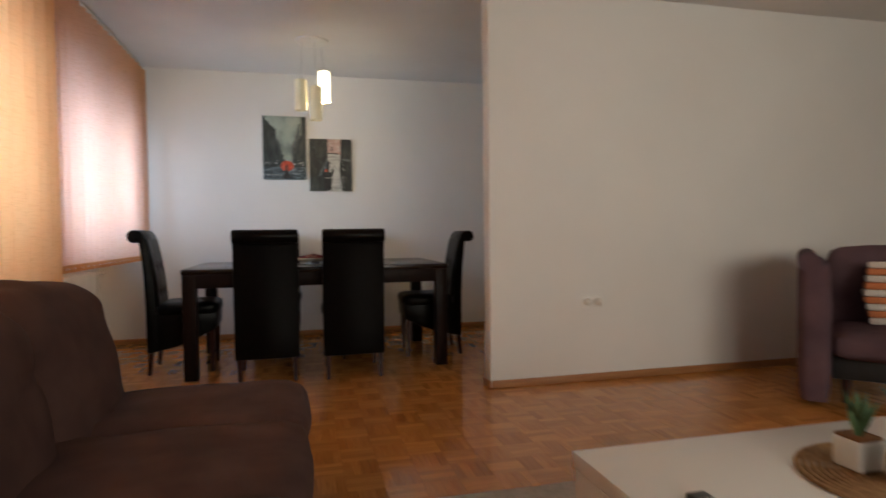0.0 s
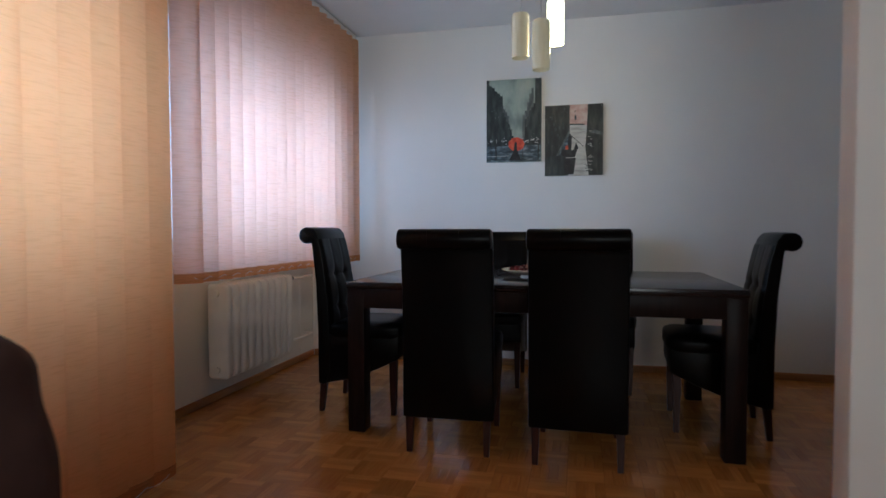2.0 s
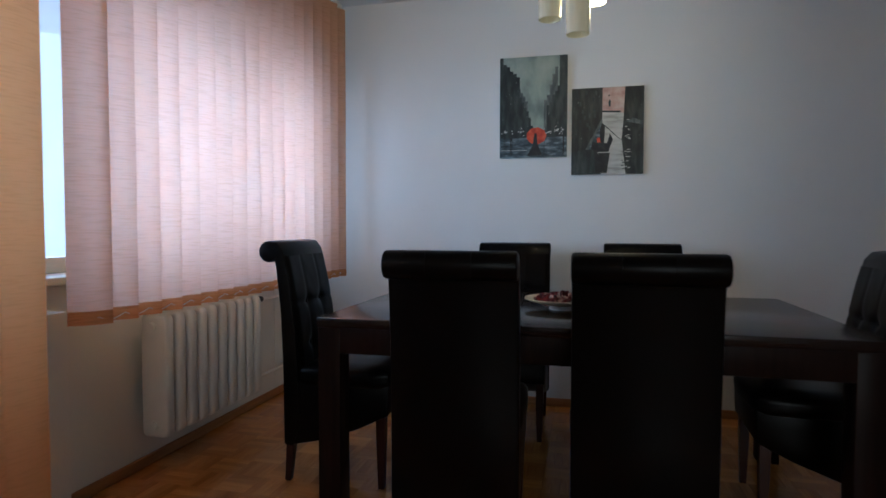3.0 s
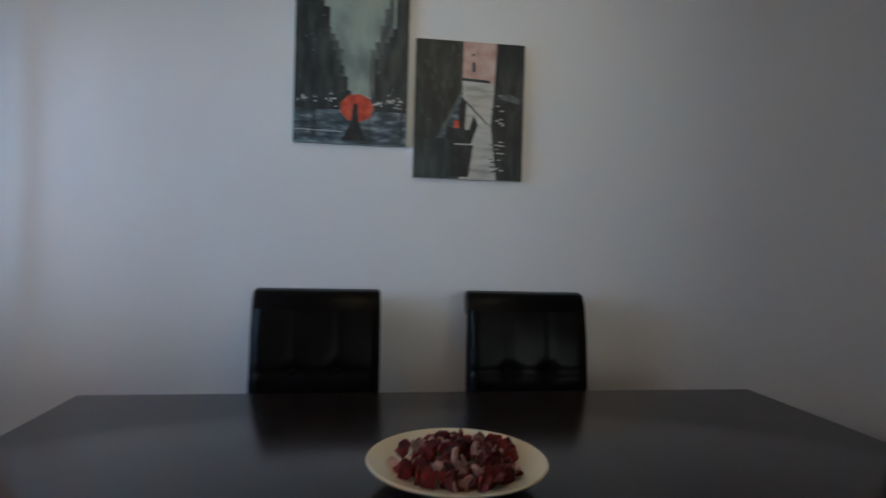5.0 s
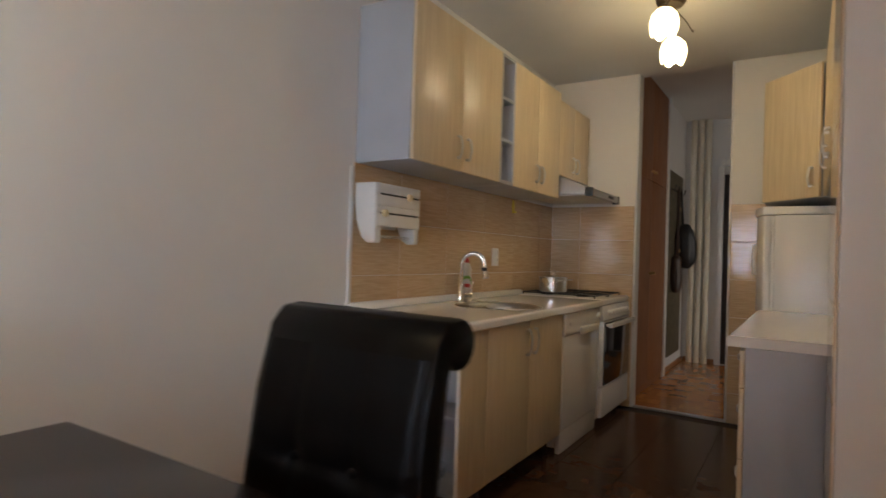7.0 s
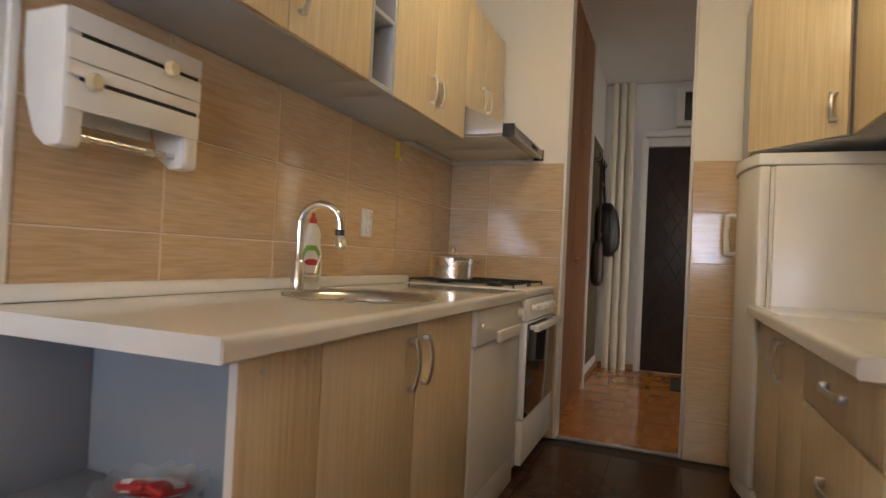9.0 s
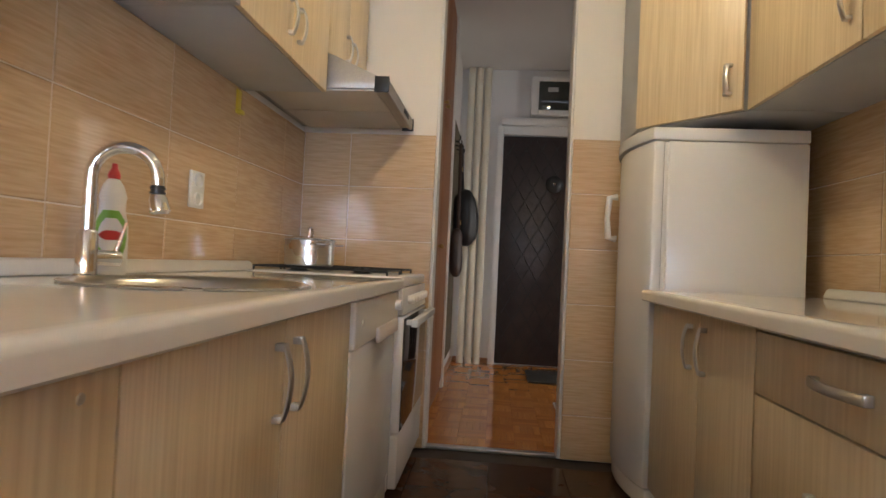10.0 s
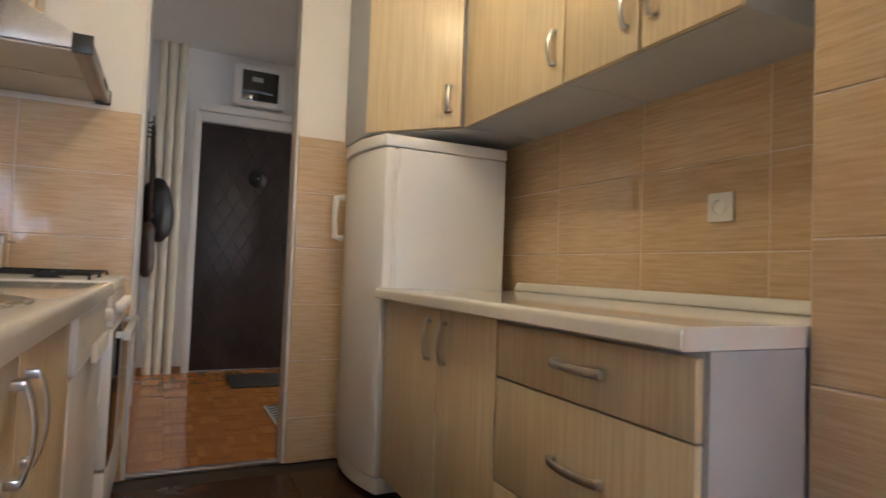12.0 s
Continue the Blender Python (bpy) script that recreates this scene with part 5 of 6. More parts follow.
part("body", lathe([(0.0, 0.0), (0.092, 0.0), (0.098, 0.006), (0.098, 0.10), (0.102, 0.104), (0.095, 0.104), (0.0, 0.1035)], PB, 40), STEEL, pot)
ld = part("lid", lathe([(0.10, 0.105), (0.101, 0.108), (0.07, 0.116), (0.0, 0.12)], PB, 40), CHROME, pot)
part("knob", tube([(6.21 - 0.02, -0.23, CZ + 0.143), (6.21 - 0.022, -0.23, CZ + 0.170), (6.21, -0.23, CZ + 0.180), (6.21 + 0.022, -0.23, CZ + 0.170), (6.21 + 0.02, -0.23, CZ + 0.143)], 0.0055, 8), CHROME, ld)
for s in (-1, 1):
    part("handle", tube([(6.21 + s * 0.05, -0.23 - 0.085, CZ + 0.113), (6.21 + s * 0.09, -0.23 - 0.11, CZ + 0.115), (6.21 + s * 0.115, -0.23 - 0.06, CZ + 0.115), (6.21 + s * 0.095, -0.23 - 0.03, CZ + 0.113)], 0.0045, 8), CHROME, pot)


# upper cabinets, long side
def wall_unit(name, label, x0, x1, z0, z1, front, back, doors, hz, out):
    u = thing(name, label, "cabinet", ((x0 + x1) / 2, back, z0), "wall cabinets")
    inn = -out
    ya, yb = sorted((front + inn * 0.02, back))
    part("body", box((x0, ya, z0), (x1, yb, z1), 0.001), LAMG, u, "grey-white carcass")
    for a, b, hx in doors:
        y0, y1 = sorted((front, front + inn * 0.018))
        d = part("door", box((a + 0.0015, y0, z0 + 0.001), (b - 0.0015, y1, z1 - 0.001), 0.0025), LAM, u, "pale birch laminate door")
        bow_handle(d, (hx, front, hz), 0.11, (0, 0, 1), (0, out, 0))
    return u


UZ0, UZ1, UY = 1.518, 2.243, -0.325
wall_unit("wall_cabinet", "two-door pale birch wall cabinet with grey side above the worktop", 4.28, 5.118, UZ0, UZ1, UY, -0.003, ((4.28, 4.70, 4.655), (4.70, 5.118, 4.745)), UZ0 + 0.115, -1)
nu = thing("niche_unit", "narrow open grey niche unit with small shelves between wall cabinets", "shelf", (5.205, -0.003, UZ0), "wall cabinets")
part("side", box((5.12, UY + 0.001, UZ0), (5.136, -0.003, UZ1), 0.001), LAMG, nu)
part("side", box((5.276, UY + 0.001, UZ0), (5.292, -0.003, UZ1), 0.001), LAMG, nu)
part("back", box((5.137, -0.02, UZ0), (5.275, -0.003, UZ1), 0.001), LAMG, nu)
for z in (UZ0, UZ0 + 0.235, UZ0 + 0.47, UZ1 - 0.017):
    part("shelf_board", box((5.137, UY + 0.001, z), (5.275, -0.021, z + 0.016), 0.001), LAMG, nu)
wall_unit("wall_cabinet", "two-door pale birch wall cabinet beside the cooker hood", 5.294, 6.02, UZ0, UZ1, UY, -0.003, ((5.294, 5.657, 5.617), (5.657, 6.02, 5.697)), UZ0 + 0.115, -1)
wall_unit("hood_cabinet", "short pale birch wall cabinet above the cooker hood", 6.024, 6.66, 1.685, 2.205, UY + 0.01, -0.003, ((6.024, 6.342, 6.30), (6.342, 6.66, 6.385)), 1.685 + 0.1, -1)

hood = thing("cooker_hood", "slanted stainless steel cooker hood above the cooker", "cooker hood", (6.38, -0.003, 1.535))
part("body", prism([(-0.003, 1.545), (-0.003, 1.683), (-0.30, 1.683), (-0.34, 1.67), (-0.53, 1.585), (-0.53, 1.545)], "x", 6.05, 6.69, 0.003), HOODST, hood)
part("front_lip", box((6.056, -0.552, 1.537), (6.684, -0.531, 1.587), 0.005), HOODST, hood, "dull steel front lip")
for x in (6.044, 6.685):
    part("lip_cap", box((x, -0.556, 1.532), (x + 0.011, -0.50, 1.592), 0.003), BPLAST, hood, "black plastic end cap")
part("switch", box((6.42, -0.556, 1.552), (6.54, -0.5525, 1.572), 0.001), IRON, hood)
for a, b in ((6.06, 6.36), (6.37, 6.68)):
    part("filter", box((a, -0.50, 1.538), (b, -0.04, 1.5445), 0.001), LAMUNDER, hood, "pale grease filter")

# holder for kitchen rolls
hd = thing("kitchen_roll_holder", "white plastic kitchen roll and foil holder on the tiles", "dispenser", (4.40, -0.01, 1.28))
HX0, HX1 = 4.272, 4.615
end = [(-0.012, 1.425), (-0.128, 1.425), (-0.134, 1.42), (-0.137, 1.165), (-0.130, 1.152), (-0.09, 1.15), (-0.055, 1.175), (-0.025, 1.25), (-0.012, 1.34)]
part("end_cap", prism(end, "x", HX0, HX0 + 0.042, 0.004), WPLAST, hd)
part("end_cap", prism(end, "x", HX1 - 0.042, HX1, 0.004), WPLAST, hd)
for z0, z1 in ((1.3785, 1.423), (1.3215, 1.3695), (1.2915, 1.3185), (1.226, 1.2825)):
    part("flap", box((HX0 + 0.004, -0.1425, z0), (HX1 - 0.004, -0.138, z1), 0.0018), WPLAST, hd)
# black strips stand in for the shade in the gaps between flaps
for z in (1.374, 1.287):
    part("cutter_slot", box((HX0 + 0.03, -0.1395, z - 0.0045), (HX1 - 0.012, -0.1382, z + 0.0045), 0), BPLAST, hd, "black strip standing for the shade between the flaps")
part("lid", box((HX0 + 0.043, -0.137, 1.415), (HX1 - 0.043, -0.014, 1.4235), 0.002), WPLAST, hd)
part("back", box((HX0 + 0.043, -0.028, 1.22), (HX1 - 0.043, -0.014, 1.413), 0.002), WPLAST, hd)
part("roll_bar", tube([(HX0 + 0.04, -0.10, 1.18), (HX1 - 0.04, -0.10, 1.18)], 0.008, 12), STEEL, hd)
for x, z in ((HX0 + 0.055, 1.287), (HX1 - 0.10, 1.374)):
    posed("roller_knob", lathe([(0.0, 0.016), (0.014, 0.016), (0.018, 0.01), (0.018, 0.0), (0.0, 0.0)], (0, 0, 0), 20), CREAMC, hd, pose(x - 4.40, -0.1335, z - 1.28, 90))

socket_outlet("wall_socket", "white double socket on the beige tiles behind the sink", (5.695, -0.010, 1.10), "y", -1, 0.082, 0.118, 2)
yh = thing("adhesive_hook", "small yellow plastic hook stuck on the tiles", "hook", (5.965, -0.01, 1.46))
part("plate", box((5.945, -0.014, 1.415), (5.985, -0.0105, 1.505), 0.003), YELLOW, yh)
part("hook", box((5.945, -0.03, 1.415), (5.985, -0.0145, 1.43), 0.003), YELLOW, yh)

# ---- kitchen, short side ----
FY2 = -1.572
wt2 = thing("worktop", "short cream laminate worktop beside the fridge", "worktop", (5.4, -1.8, CZ))
part("slab", box((4.655, YR + 0.011, CZ - 0.04), (6.13, -1.56, CZ), 0), TOP, wt2)
part("rounded_front", prism([(-1.56, CZ), (-1.543, CZ), (-1.535, CZ - 0.002), (-1.5295, CZ - 0.007), (-1.528, CZ - 0.014), (-1.528, CZ - 0.036), (-1.532, CZ - 0.04), (-1.56, CZ - 0.04)], "x", 4.655, 6.13), TOP, wt2)
part("end_cap", box((4.652, YP + 0.011, CZ - 0.039), (4.6548, -1.532, CZ - 0.001), 0), WPLAST, wt2, "pale end strip of the worktop")
solo("splashback_strip", prism([(YR + 0.011, CZ + 0.001), (YR + 0.046, CZ + 0.001), (YR + 0.046, CZ + 0.008), (YR + 0.036, CZ + 0.03), (YR + 0.026, CZ + 0.036), (YR + 0.011, CZ + 0.036)], "x", 4.67, 6.13, 0.003), WPLAST, "white plastic sealing strip along the wall", "trim")
base_unit("base_cabinet", "two-door pale birch base cabinet beside the fridge", 5.285, 6.12, FY2, -1, ((5.285, 5.64, 5.59), (5.64, 6.12, 5.70)))
dr = thing("drawer_cabinet", "pale birch drawer cabinet with grey end panel and bow handles", "cabinet", (4.97, -1.85, 0), "base cabinets")
part("body", box((4.66, YR + 0.02, 0.115), (5.282, FY2 - 0.02, CZ - 0.041), 0.001), LAMG, dr, "grey-white carcass")
part("end_panel", box((4.652, YP + 0.012, 0.10), (4.659, FY2 - 0.02, CZ - 0.041), 0.001), LAMG, dr, "grey-white end panel")
for z0, z1, hz in ((0.648, 0.785, 0.722), (0.385, 0.644, 0.51), (0.118, 0.381, 0.25)):
    d = part("drawer", box((4.662, FY2 - 0.018, z0), (5.281, FY2, z1), 0.0025), LAM, dr, "pale birch drawer front")
    bow_handle(d, (4.955, FY2, hz), 0.16, (1, 0, 0), (0, 1, 0))
for x in (4.72, 5.23):
    for y in (FY2 - 0.07, YP - 0.2):
        part("foot", tube([(x, y, 0), (x, y, 0.115)], 0.018, 10), BPLAST, dr)

# fridge
fr = thing("fridge", "white upright fridge with a slightly bowed door", "fridge", (6.42, -1.85, 0))
part("body", box((6.145, -2.115, 0.03), (6.69, -1.612, 1.40), 0.008, 3), ENAMEL, fr)
part("gasket", box((6.149, -1.6115, 0.105), (6.686, -1.5975, 1.394), 0), WPLAST, fr, "pale rubber door seal")
n = 12
arc = [(6.145 + 0.545 * i / n, -1.597 + 0.038 + 0.05 * (1 - (2 * i / n - 1) ** 2)) for i in range(n + 1)]
part("door", prism([(6.145, -1.597), *arc, (6.69, -1.597)], "z", 0.10, 1.398, 0.006), ENAMEL, fr)
arc2 = [(6.1425 + 0.5525 * i / n, -1.597 + 0.045 + 0.055 * (1 - (2 * i / n - 1) ** 2)) for i in range(n + 1)]
part("top_cover", prism([(6.1425, -2.115), *arc2, (6.695, -2.115)], "z", 1.402, 1.45, 0.005, 2), ENAMEL, fr)
part("plinth", prism([(6.15, -1.62), *[(x, y - 0.01) for x, y in arc], (6.685, -1.62)], "z", 0.03, 0.094, 0.004), ENAMEL, fr)
part("handle", tube([(6.60, -1.52, 1.235), (6.60, -1.485, 1.23), (6.60, -1.478, 1.14), (6.60, -1.485, 1.05), (6.60, -1.52, 1.045)], [0.016, 0.015, 0.012, 0.015, 0.016], 12), WPLAST, fr, "white plastic door handle")
for x in (6.2, 6.64):
    for y in (-1.65, YR + 0.1):
        part("foot", tube([(x, y, 0), (x, y, 0.03)], 0.018, 10), BPLAST, fr)

# upper cabinets, short side
VY, VZ0, VZ1 = -1.845, 1.492, 2.243
wall_unit("wall_cabinet", "two-door pale birch wall cabinet over the short worktop", 4.80, 5.40, VZ0, VZ1, VY, YR + 0.003, ((4.80, 5.085, 5.045), (5.095, 5.40, 5.135)), VZ0 + 0.125, 1)
wall_unit("wall_cabinet", "single-door pale birch wall cabinet over the short worktop", 5.403, 6.045, VZ0, VZ1, VY, YR + 0.003, ((5.403, 6.045, 5.45),), VZ0 + 0.125, 1)
cc = thing("corner_cabinet", "pale birch corner wall cabinet with a slanted door above the fridge", "cabinet", (6.4, -1.8, VZ0), "wall cabinets")
ccp = [(6.05, YR + 0.003), (6.05, VY - 0.012), (6.378, -1.563), (XK - 0.002, -1.563), (XK - 0.002, YR + 0.003)]
part("body", prism(ccp, "z", VZ0, VZ1, 0.001), LAMG, cc, "grey-white carcass")
A, B = Vector((6.052, VY + 0.006, 0)), Vector((6.372, -1.548, 0))
dv = (B - A).normalized()
ou = Vector((-dv.y, dv.x, 0))
cd = part("door", prism([tuple((A + ou * 0.002)[:2]), tuple((B + ou * 0.002)[:2]), tuple((B + ou * 0.02)[:2]), tuple((A + ou * 0.02)[:2])], "z", VZ0 + 0.001, VZ1 - 0.001, 0.002), LAM, cc, "pale birch laminate slanted door")
bow_handle(cd, tuple((A + dv * 0.05 + ou * 0.02)[:2]) + (VZ0 + 0.115,), 0.11, (0, 0, 1), tuple(ou))
part("side_panel", box((6.384, -1.561, VZ0 + 0.001), (XK - 0.003, -1.545, VZ1 - 0.001), 0.002), LAMG, cc)
socket_outlet("wall_socket", "white single socket on the beige tiles over the short worktop", (5.12, YR + 0.010, 1.122), "y", 1)

# ---- kitchen ceiling lamp ----
kl = thing("ceiling_lamp", "bronze ceiling lamp with two lit opal glass shades", "lamp", (5.50, -1.13, H))
part("canopy", lathe([(0.0, -0.045), (0.06, -0.042), (0.075, -0.025), (0.08, -0.001), (0.0, -0.001)], (5.50, -1.13, H), 36), BRONZE, kl)
for i, (x, y, z) in enumerate(((5.315, -1.135, 2.325), (5.64, -1.12, 2.285))):
    top = Vector((x, y, z + 0.075))
    mid = Vector(((x + 5.5) / 2, y - 0.05 + 0.1 * i, H - 0.02))
    part("arm", tube([(5.5, -1.13, H - 0.04), tuple(mid), tuple((mid + top) / 2 + Vector((0, 0, 0.03))), tuple(top)], 0.006, 8), BRONZE, kl)
    sp = lathe([(0.018, 0.075), (0.04, 0.066), (0.062, 0.04), (0.072, 0.0), (0.068, -0.045), (0.06, -0.062), (0.056, -0.06), (0.064, -0.04), (0.068, 0.0), (0.058, 0.038), (0.018, 0.068)], (x, y, z), 30)
    for v in sp.verts:
        if v.co.z < z - 0.03:
            a = math.atan2(v.co.y - y, v.co.x - x)
            v.co.z += 0.012 * math.cos(5 * a)
    s = part("shade", sp, SHADE_K, kl, "lit opal glass flower shade")
    part("collar", tube([tuple(top - Vector((0, 0, 0.012))), tuple(top + Vector((0, 0, 0.012)))], [0.024, 0.014], 14), BRONZE, s)
    tw = bmesh.new()
    for k in range(2):
        sx = (-1 if i == 0 else 1) * (0.10 + 0.07 * k)
        tube([(5.5, -1.13, H - 0.035), (x + sx * 0.6, y + 0.05 - 0.10 * k, H - 0.05), (x + sx, y + 0.09 - 0.16 * k, H - 0.085), (x + sx * 1.25, y + 0.10 - 0.17 * k, H - 0.06)], 0.0035, 6, tw)
    part("twig", tw, BRONZE, kl, "thin bent bronze twig ornament")
    bulb("kitchen_bulb", (x, y, z - 0.085), 3.7, (1.0, 0.80, 0.50), 0.05)

# ---- hall ----
wd = thing("built_in_wardrobe", "built-in reddish brown wardrobe along the hall", "wardrobe", (7.5, -0.6, 0))
for x0, x1 in ((6.86, 7.46), (7.463, 8.06)):
    for z0, z1 in ((0.06, 1.80), (1.805, HH - 0.02)):
        d = part("door", box((x0, -0.628, z0), (x1, -0.602, z1), 0.003), WARD, wd)
        kx = x1 - 0.05 if x0 < 7 else x0 + 0.05
        posed("knob", lathe([(0.0, 0.03), (0.012, 0.028), (0.014, 0.02), (0.006, 0.008), (0.01, 0.0)], (0, 0, 0), 14), BRASS, d, pose(kx - 7.5, -0.028, 1.0 if z0 < 1 else 1.88, 90))
part("plinth", box((6.86, -0.62, 0.0), (8.06, -0.602, 0.056), 0.002), WARD, wd)
solo("wardrobe_trim", box((8.065, -0.64, 0.0), (8.15, -0.601, HH - 0.001), 0.004), WOODW, "white painted upright trim beside the wardrobe", "trim", kind="structure")
cr = thing("coat_rack", "olive fabric coat rack board with hooks on the hall wall", "coat rack", (8.55, -0.602, 0.1))
part("board", box((8.20, -0.622, 0.15), (8.95, -0.603, 2.02), 0.004), OLIVE, cr)
for x in (8.28, 8.45, 8.62, 8.79):
    part("hook", tube([(x, -0.622, 1.83), (x, -0.66, 1.82), (x, -0.675, 1.845), (x, -0.672, 1.87)], 0.006, 8), IRON, cr)
bagb = thing("handbag", "black leather shoulder bag hanging from the coat rack", "bag", (8.62, -0.70, 1.1))
part("body", cushion((8.54, -0.80, 1.06), (8.70, -0.63, 1.48), 0.07, 0.02, 8, 0.02, 3), BAGB, bagb)
part("strap", tube([(8.62, -0.69, 1.46), (8.62, -0.675, 1.66), (8.62, -0.668, 1.842)], 0.012, 8), BAGB, bagb)
bagr = thing("handbag", "brown leather bag with brass buckles hanging from the coat rack", "bag", (8.45, -0.68, 0.8))
part("body", cushion((8.37, -0.71, 0.80), (8.50, -0.628, 1.16), 0.035, 0.01, 8, 0.012, 8), BAGR, bagr)
part("strap", tube([(8.44, -0.675, 1.15), (8.45, -0.672, 1.5), (8.45, -0.668, 1.842)], 0.014, 8), BAGR, bagr)
for z in (1.20, 1.62):
    part("buckle", box((8.425, -0.694, z), (8.465, -0.688, z + 0.035), 0.003), BRASS, bagr, "brass buckle")
pp = thing("heating_pipes", "three cream painted heating pipes in the hall corner", "pipes", (9.15, -0.76, 0))
for y in (-0.695, -0.768, -0.841):
    part("pipe", tube([(9.165, y, 0.0), (9.165, y, HH - 0.002)], 0.034, 18), PIPE, pp)

fd = thing("door_1", "dark padded leatherette entrance door with diamond quilting", "door", (9.2, -1.45, 0), kind="structure")
DY0, DY1, DZ = -1.90, -1.005, 2.075
FX = 9.212
part("leaf", box((FX - 0.03, DY0, 0.012), (FX - 0.001, DY1, DZ), 0.006), DOORL, fd)
pad = bmesh.new()
for k in range(-14, 16):
    for s in (-1, 1):
        line = []
        for q in range(0, 41):
            y = DY0 + 0.02 + (DY1 - DY0 - 0.04) * q / 40
            z = 1.0 + k * 0.24 + s * (y - DY0) * 1.75
            if 0.03 < z < DZ - 0.02:
                line.append((FX - 0.032, y, z))
        if len(line) > 1:
            tube([line[0], line[-1]], 0.004, 5, pad)
part("quilting_cord", pad, BPLAST, fd, "dark cord lines of the quilting")
kn = posed("peephole_boss", lathe([(0.0, 0.02), (0.012, 0.02), (0.014, 0.028), (0.03, 0.026), (0.07, 0.012), (0.078, 0.0), (0.0, 0.0)], (0, 0, 0), 32), BPLAST, fd, pose(FX - 0.031 - 9.2, -1.475 + 1.45, 1.645, 0, -90), "round dark boss with a bright peephole")
posed("peephole", lathe([(0.0, 0.006), (0.010, 0.005), (0.013, 0.0)], (0, 0, 0), 16), CHROME, kn, pose(0, 0, 0.026))
lk = part("lock_plate", box((FX - 0.04, -1.76, 0.98), (FX - 0.031, -1.71, 1.22), 0.003), BPLAST, fd)
part("door_handle", tube([(FX - 0.04, -1.735, 1.10), (FX - 0.08, -1.735, 1.10), (FX - 0.085, -1.72, 1.10), (FX - 0.085, -1.62, 1.095)], 0.009, 8), BPLAST, lk)
solo("door_frame_trim", boxes(((FX - 0.05, DY1 + 0.003, 0.0), (FX - 0.001, DY1 + 0.06, 2.165)), ((FX - 0.05, DY0 - 0.06, 0.0), (FX - 0.001, DY0 - 0.003, 2.165)), ((FX - 0.05, DY0 - 0.002, DZ + 0.01), (FX - 0.001, DY1 + 0.002, 2.165)), bev=0.004), WOODW, "cream painted frame of the entrance door", "trim", kind="structure")
solo("door_head_trim", box((FX - 0.07, -2.05, 2.17), (FX - 0.001, -0.98, 2.235), 0.006), WOODW, "cream painted ledge above the entrance door", "trim", kind="structure")
mt = thing("electricity_meter_box", "white meter box with dark glass above the entrance door", "meter box", (9.15, -1.44, 2.3))
part("case", boxes(((FX - 0.10, -1.65, 2.26), (FX - 0.001, -1.60, 2.60)), ((FX - 0.10, -1.30, 2.26), (FX - 0.001, -1.235, 2.60)), ((FX - 0.10, -1.599, 2.26), (FX - 0.001, -1.301, 2.305)), ((FX - 0.10, -1.599, 2.565), (FX - 0.001, -1.301, 2.60)), bev=0.004), WPLAST, mt)
part("glass", box((FX - 0.09, -1.599, 2.306), (FX - 0.08, -1.301, 2.564), 0.001), METERG, mt, "dark meter window")
part("dial", box((FX - 0.094, -1.47, 2.47), (FX - 0.0905, -1.38, 2.51), 0.002), GREYC, mt)
solo("doormat", box((8.44, -1.95, 0.0), (8.95, -1.27, 0.014), 0.004), MATD, "dark grey-brown doormat before the entrance door", "doormat")
zr = thing("patterned_mat", "small black and white zigzag mat on the hall floor", "mat", (7.6, -1.65, 0))
part("base", box((7.38, -1.95, 0.0), (7.82, -1.40, 0.01), 0.003), WPLAST, zr)
for i in range(7):
    for j in range(5):
        x, y = 7.40 + i * 0.06, -1.93 + j * 0.105
        part("zigzag", prism([(x, y), (x + 0.03, y + 0.0), (x + 0.055, y + 0.05), (x + 0.03, y + 0.1), (x, y + 0.1), (x + 0.025, y + 0.05)], "z", 0.0102, 0.0125), BPLAST, zr)


# ---- wall tiles ----
TILE_ROWS = [0.0, 0.2075, 0.47, 0.7325, 0.995, 1.2575, 1.52]
TILE_MESH = {}


def tile_piece(parent, axis, a, b, z0, z1, face, out):
    """One wall tile from a to b along the wall, standing proud of its face."""
    w, h = round(b - a - 0.004, 4), round(z1 - z0 - 0.004, 4)
    if w < 0.015 or h < 0.015:
        return
    key = (axis, out, w, h)
    if key not in TILE_MESH:
        t = 0.008
        if axis == "x":
            lo, hi = (-w / 2, min(0.0015 * out, t * out), -h / 2), (w / 2, max(0.0015 * out, t * out), h / 2)
        else:
            lo, hi = (min(0.0015 * out, t * out), -w / 2, -h / 2), (max(0.0015 * out, t * out), w / 2, h / 2)
        bm = box(lo, hi, 0)
        es = [e for e in bm.edges if all(abs(v.co[1 if axis == "x" else 0] - t * out) < 1e-5 for v in e.verts)]
        bmesh.ops.bevel(bm, geom=es, offset=0.002, segments=1, affect="EDGES")
        TILE_MESH[key] = mesh_of("tile", bm, WTILE_X if axis == "x" else WTILE_Y)
    ob = new("tile", TILE_MESH[key])
    ob.parent = parent
    o = ORIGIN[parent]
    c = Vector(((a + b) / 2, face, (z0 + z1) / 2)) if axis == "x" else Vector((face, (a + b) / 2, (z0 + z1) / 2))
    ob.location = c - o


WTILE_Y = WTILE_X


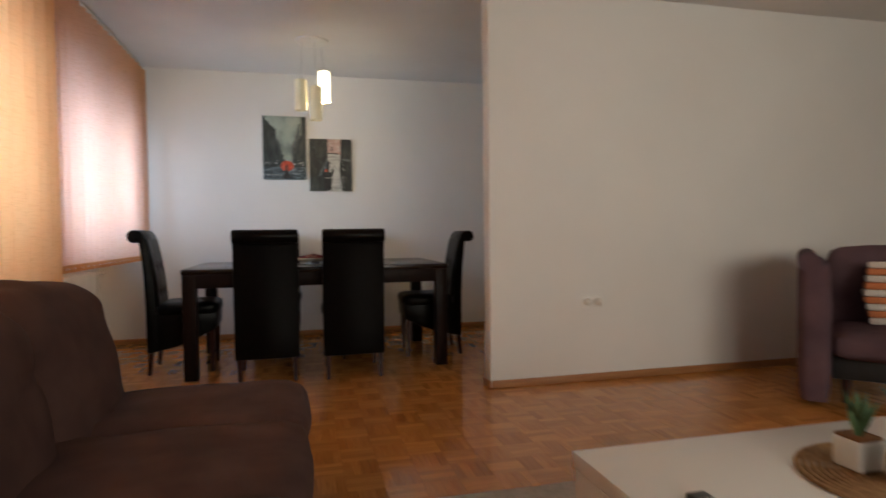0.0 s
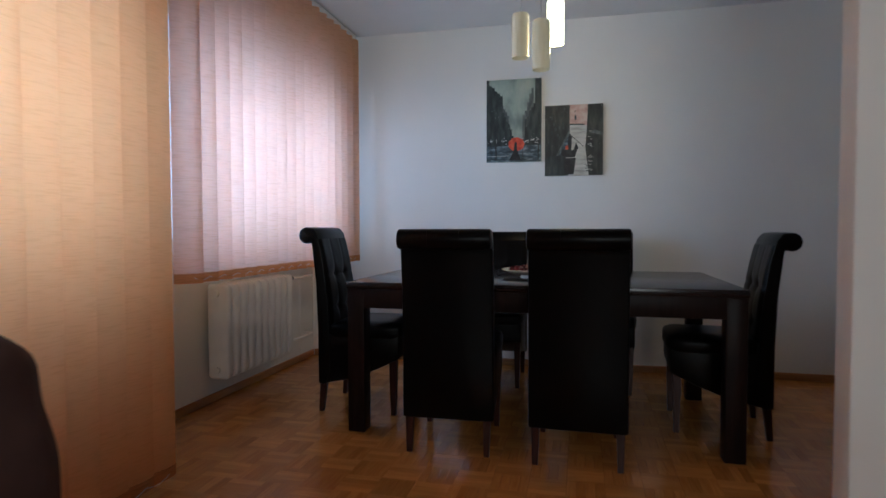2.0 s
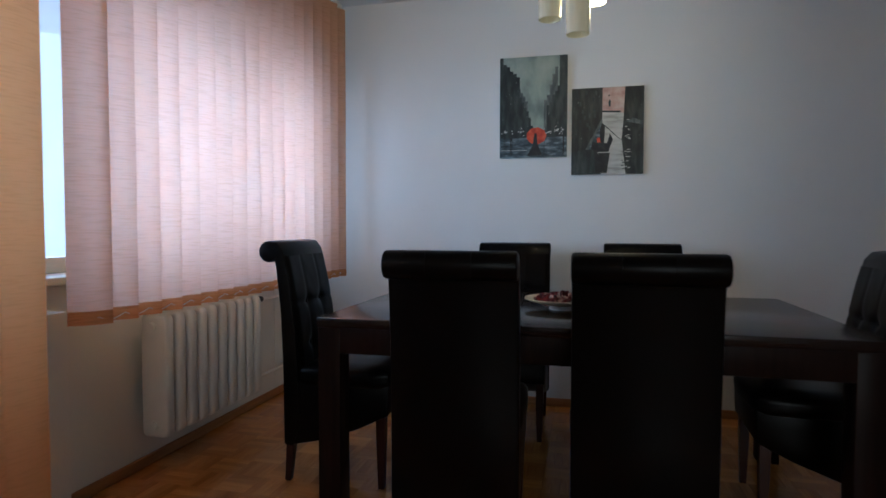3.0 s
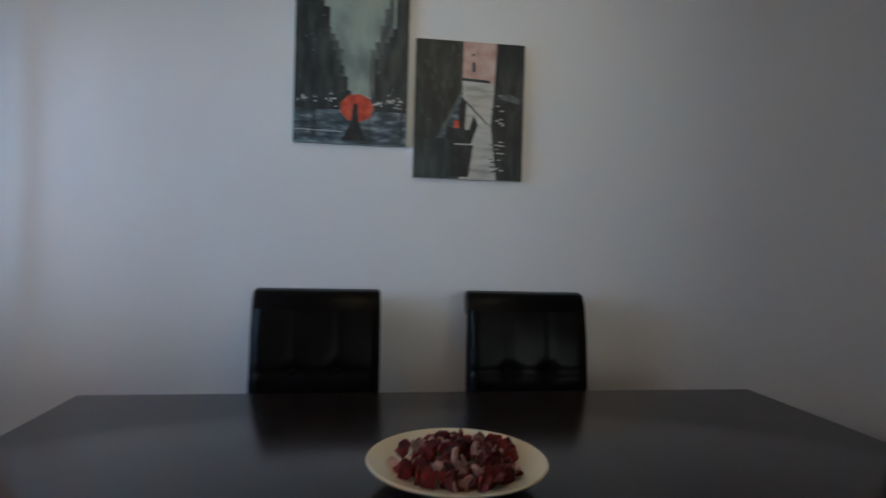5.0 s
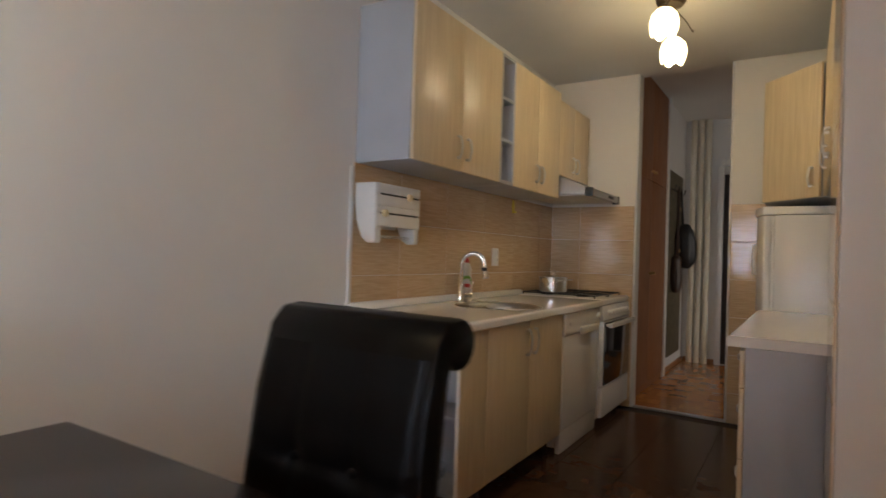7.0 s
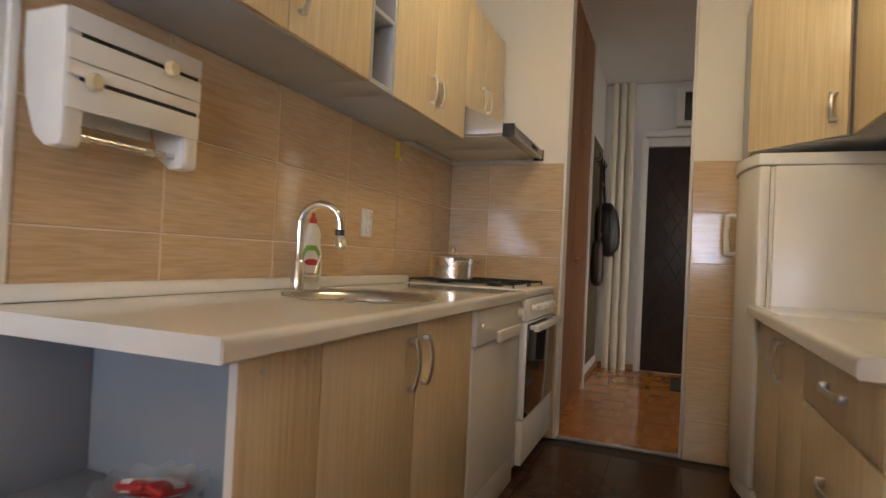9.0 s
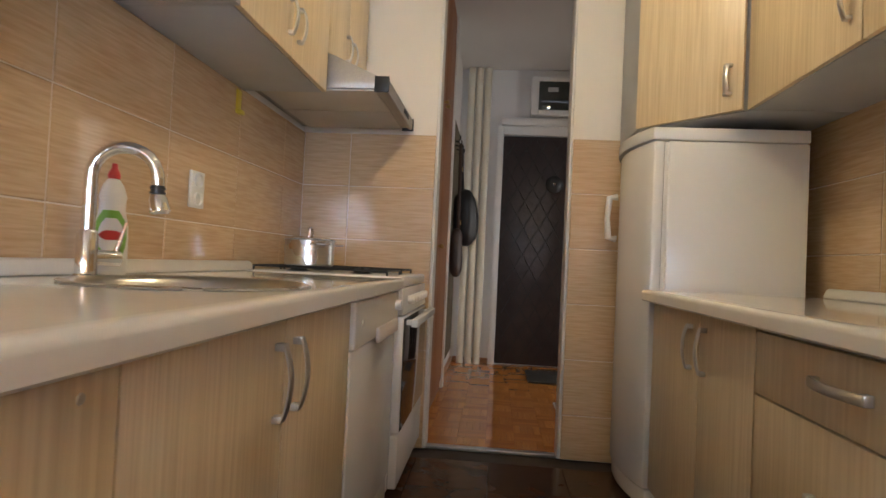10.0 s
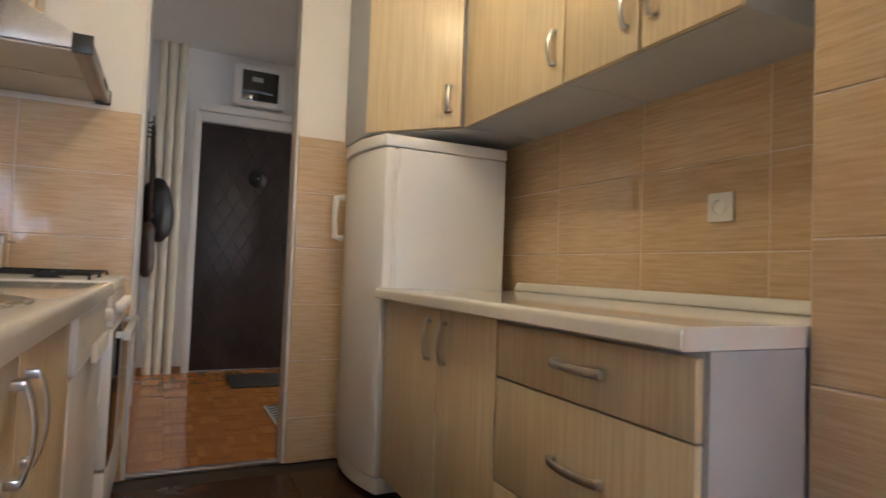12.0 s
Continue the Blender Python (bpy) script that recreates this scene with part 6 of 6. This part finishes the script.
def tiled(name, label, axis, cuts, rows, face, out):
    lo = (cuts[0], min(face, face + 0.0055 * out), rows[0]) if axis == "x" else (min(face, face + 0.0055 * out), cuts[0], rows[0])
    hi = (cuts[-1], max(face, face + 0.0055 * out), rows[-1]) if axis == "x" else (max(face, face + 0.0055 * out), cuts[-1], rows[-1])
    w = thing(name, label, "tiles", lo, kind="structure")
    part("grout", box(lo, hi, 0), GROUT_L, w, "cream grout bed")
    for a, b in zip(cuts, cuts[1:]):
        for z0, z1 in zip(rows, rows[1:]):
            tile_piece(w, axis, a, b, z0, z1, face, out)


tiled("tiles_north", "beige streaked wall tiles behind the long worktop", "x", [4.266, 4.637, 5.09, 5.543, 5.996, 6.449, XK - 0.002], TILE_ROWS, -0.001, -1)
tiled("tiles_end_left", "beige streaked wall tiles beside the cooker", "y", [-0.668, -0.245, -0.010], TILE_ROWS, XK - 0.001, -1)
tiled("tiles_end_right", "beige streaked wall tiles beside the fridge", "y", [YR + 0.012, -1.775, -1.325], TILE_ROWS, XK - 0.001, -1)
tiled("tiles_recess", "beige streaked wall tiles behind the short worktop", "x", [4.664, 4.98, 5.43, 5.88, 6.33, XK - 0.012], TILE_ROWS, YR + 0.001, 1)
tiled("tiles_partition", "beige streaked wall tiles on the kitchen face of the partition", "x", [PX + 0.002, 4.20, 4.648], TILE_ROWS + [1.7825, 2.045], YP + 0.001, 1)


# ---- floor pieces ----
def strip_mesh(name, w, l, t, material):
    bm = box((-w / 2, -l / 2, -t), (w / 2, l / 2, 0), 0)
    es = [e for e in bm.edges if all(abs(v.co.z) < 1e-6 for v in e.verts)]
    bmesh.ops.bevel(bm, geom=es, offset=0.0003, segments=1, affect="EDGES")
    return mesh_of(name, bm, material, smooth=False)


SQ, NS = 0.148, 4
S1 = strip_mesh("parquet_strip", SQ / NS - 0.0004, SQ - 0.0004, 0.012, PARQ_Y)
S2 = strip_mesh("parquet_strip", SQ - 0.0004, SQ / NS - 0.0004, 0.012, PARQ_X)
rp = random.Random(11)


def parquet(floor, x0, x1, y0, y1, near):
    """Mosaic squares of four strips, turned by turns; those in the near stretch are pieces of their own."""
    sheets = {0: ([], []), 1: ([], [])}
    ni, nj = int(math.ceil((x1 - x0) / SQ)), int(math.ceil((y1 - y0) / SQ))
    count = 0
    for i in range(ni):
        for j in range(nj):
            turn = (i + j) % 2
            for k in range(NS):
                if turn == 0:
                    c = Vector((x0 + i * SQ + (k + 0.5) * SQ / NS, y0 + (j + 0.5) * SQ, 0))
                    hw, hl = (SQ / NS) / 2 - 0.0002, SQ / 2 - 0.0002
                else:
                    c = Vector((x0 + (i + 0.5) * SQ, y0 + j * SQ + (k + 0.5) * SQ / NS, 0))
                    hw, hl = SQ / 2 - 0.0002, (SQ / NS) / 2 - 0.0002
                xa, xb, ya, yb = c.x - hw, min(c.x + hw, x1), c.y - hl, min(c.y + hl, y1)
                if xb - xa < 0.004 or yb - ya < 0.004:
                    continue
                whole = xb < x1 and yb < y1
                c, hw, hl = Vector(((xa + xb) / 2, (ya + yb) / 2, 0)), (xb - xa) / 2, (yb - ya) / 2
                dz = rp.uniform(-0.0003, 0.0)
                if whole and near and near[0] < c.x < near[1] and near[2] < c.y < near[3] and count < 300:
                    ob = new("parquet_strip", S1 if turn == 0 else S2)
                    ob.parent = floor
                    ob.location = (c.x, c.y, dz)
                    count += 1
                    continue
                vs, fs = sheets[turn]
                n0 = len(vs)
                for z, e in ((dz, 0.0002), (-0.011, 0.0)):
                    vs += [(c.x - hw + e, c.y - hl + e, z), (c.x + hw - e, c.y - hl + e, z), (c.x + hw - e, c.y + hl - e, z), (c.x - hw + e, c.y + hl - e, z)]
                fs += [(n0, n0 + 1, n0 + 2, n0 + 3)] + [(n0 + 4 + q, n0 + 4 + (q + 1) % 4, n0 + (q + 1) % 4, n0 + q) for q in range(4)]
    for turn, (vs, fs) in sheets.items():
        if vs:
            me = bpy.data.meshes.new("parquet_field")
            me.from_pydata(vs, [], fs)
            me.materials.append(PARQ_Y if turn == 0 else PARQ_X)
            ob = new("parquet_field", me)
            ob.parent = floor
            tagged(ob, kind="stuff")


parquet(floor_main, 0.0, 3.95, -8.0, 0.0, (1.8, 2.95, -3.5, -2.1))
parquet(floor_living, 3.952, 7.2, -8.0, YL, None)
parquet(floor_hall, 6.792, 9.21, -2.6, 0.0, (6.8, 8.4, -1.33, -0.66))

F1 = strip_mesh("floor_tile", 0.327, 0.327, 0.012, FTILE)
for i in range(9):
    for j in range(7):
        x, y = 3.952 + 0.165 + i * 0.33, -2.31 + 0.165 + j * 0.33
        if x > 6.75:
            continue
        ob = new("floor_tile", F1)
        ob.parent = floor_kitchen
        ob.location = (x, y, -0.001 + rp.uniform(-0.0004, 0.0))
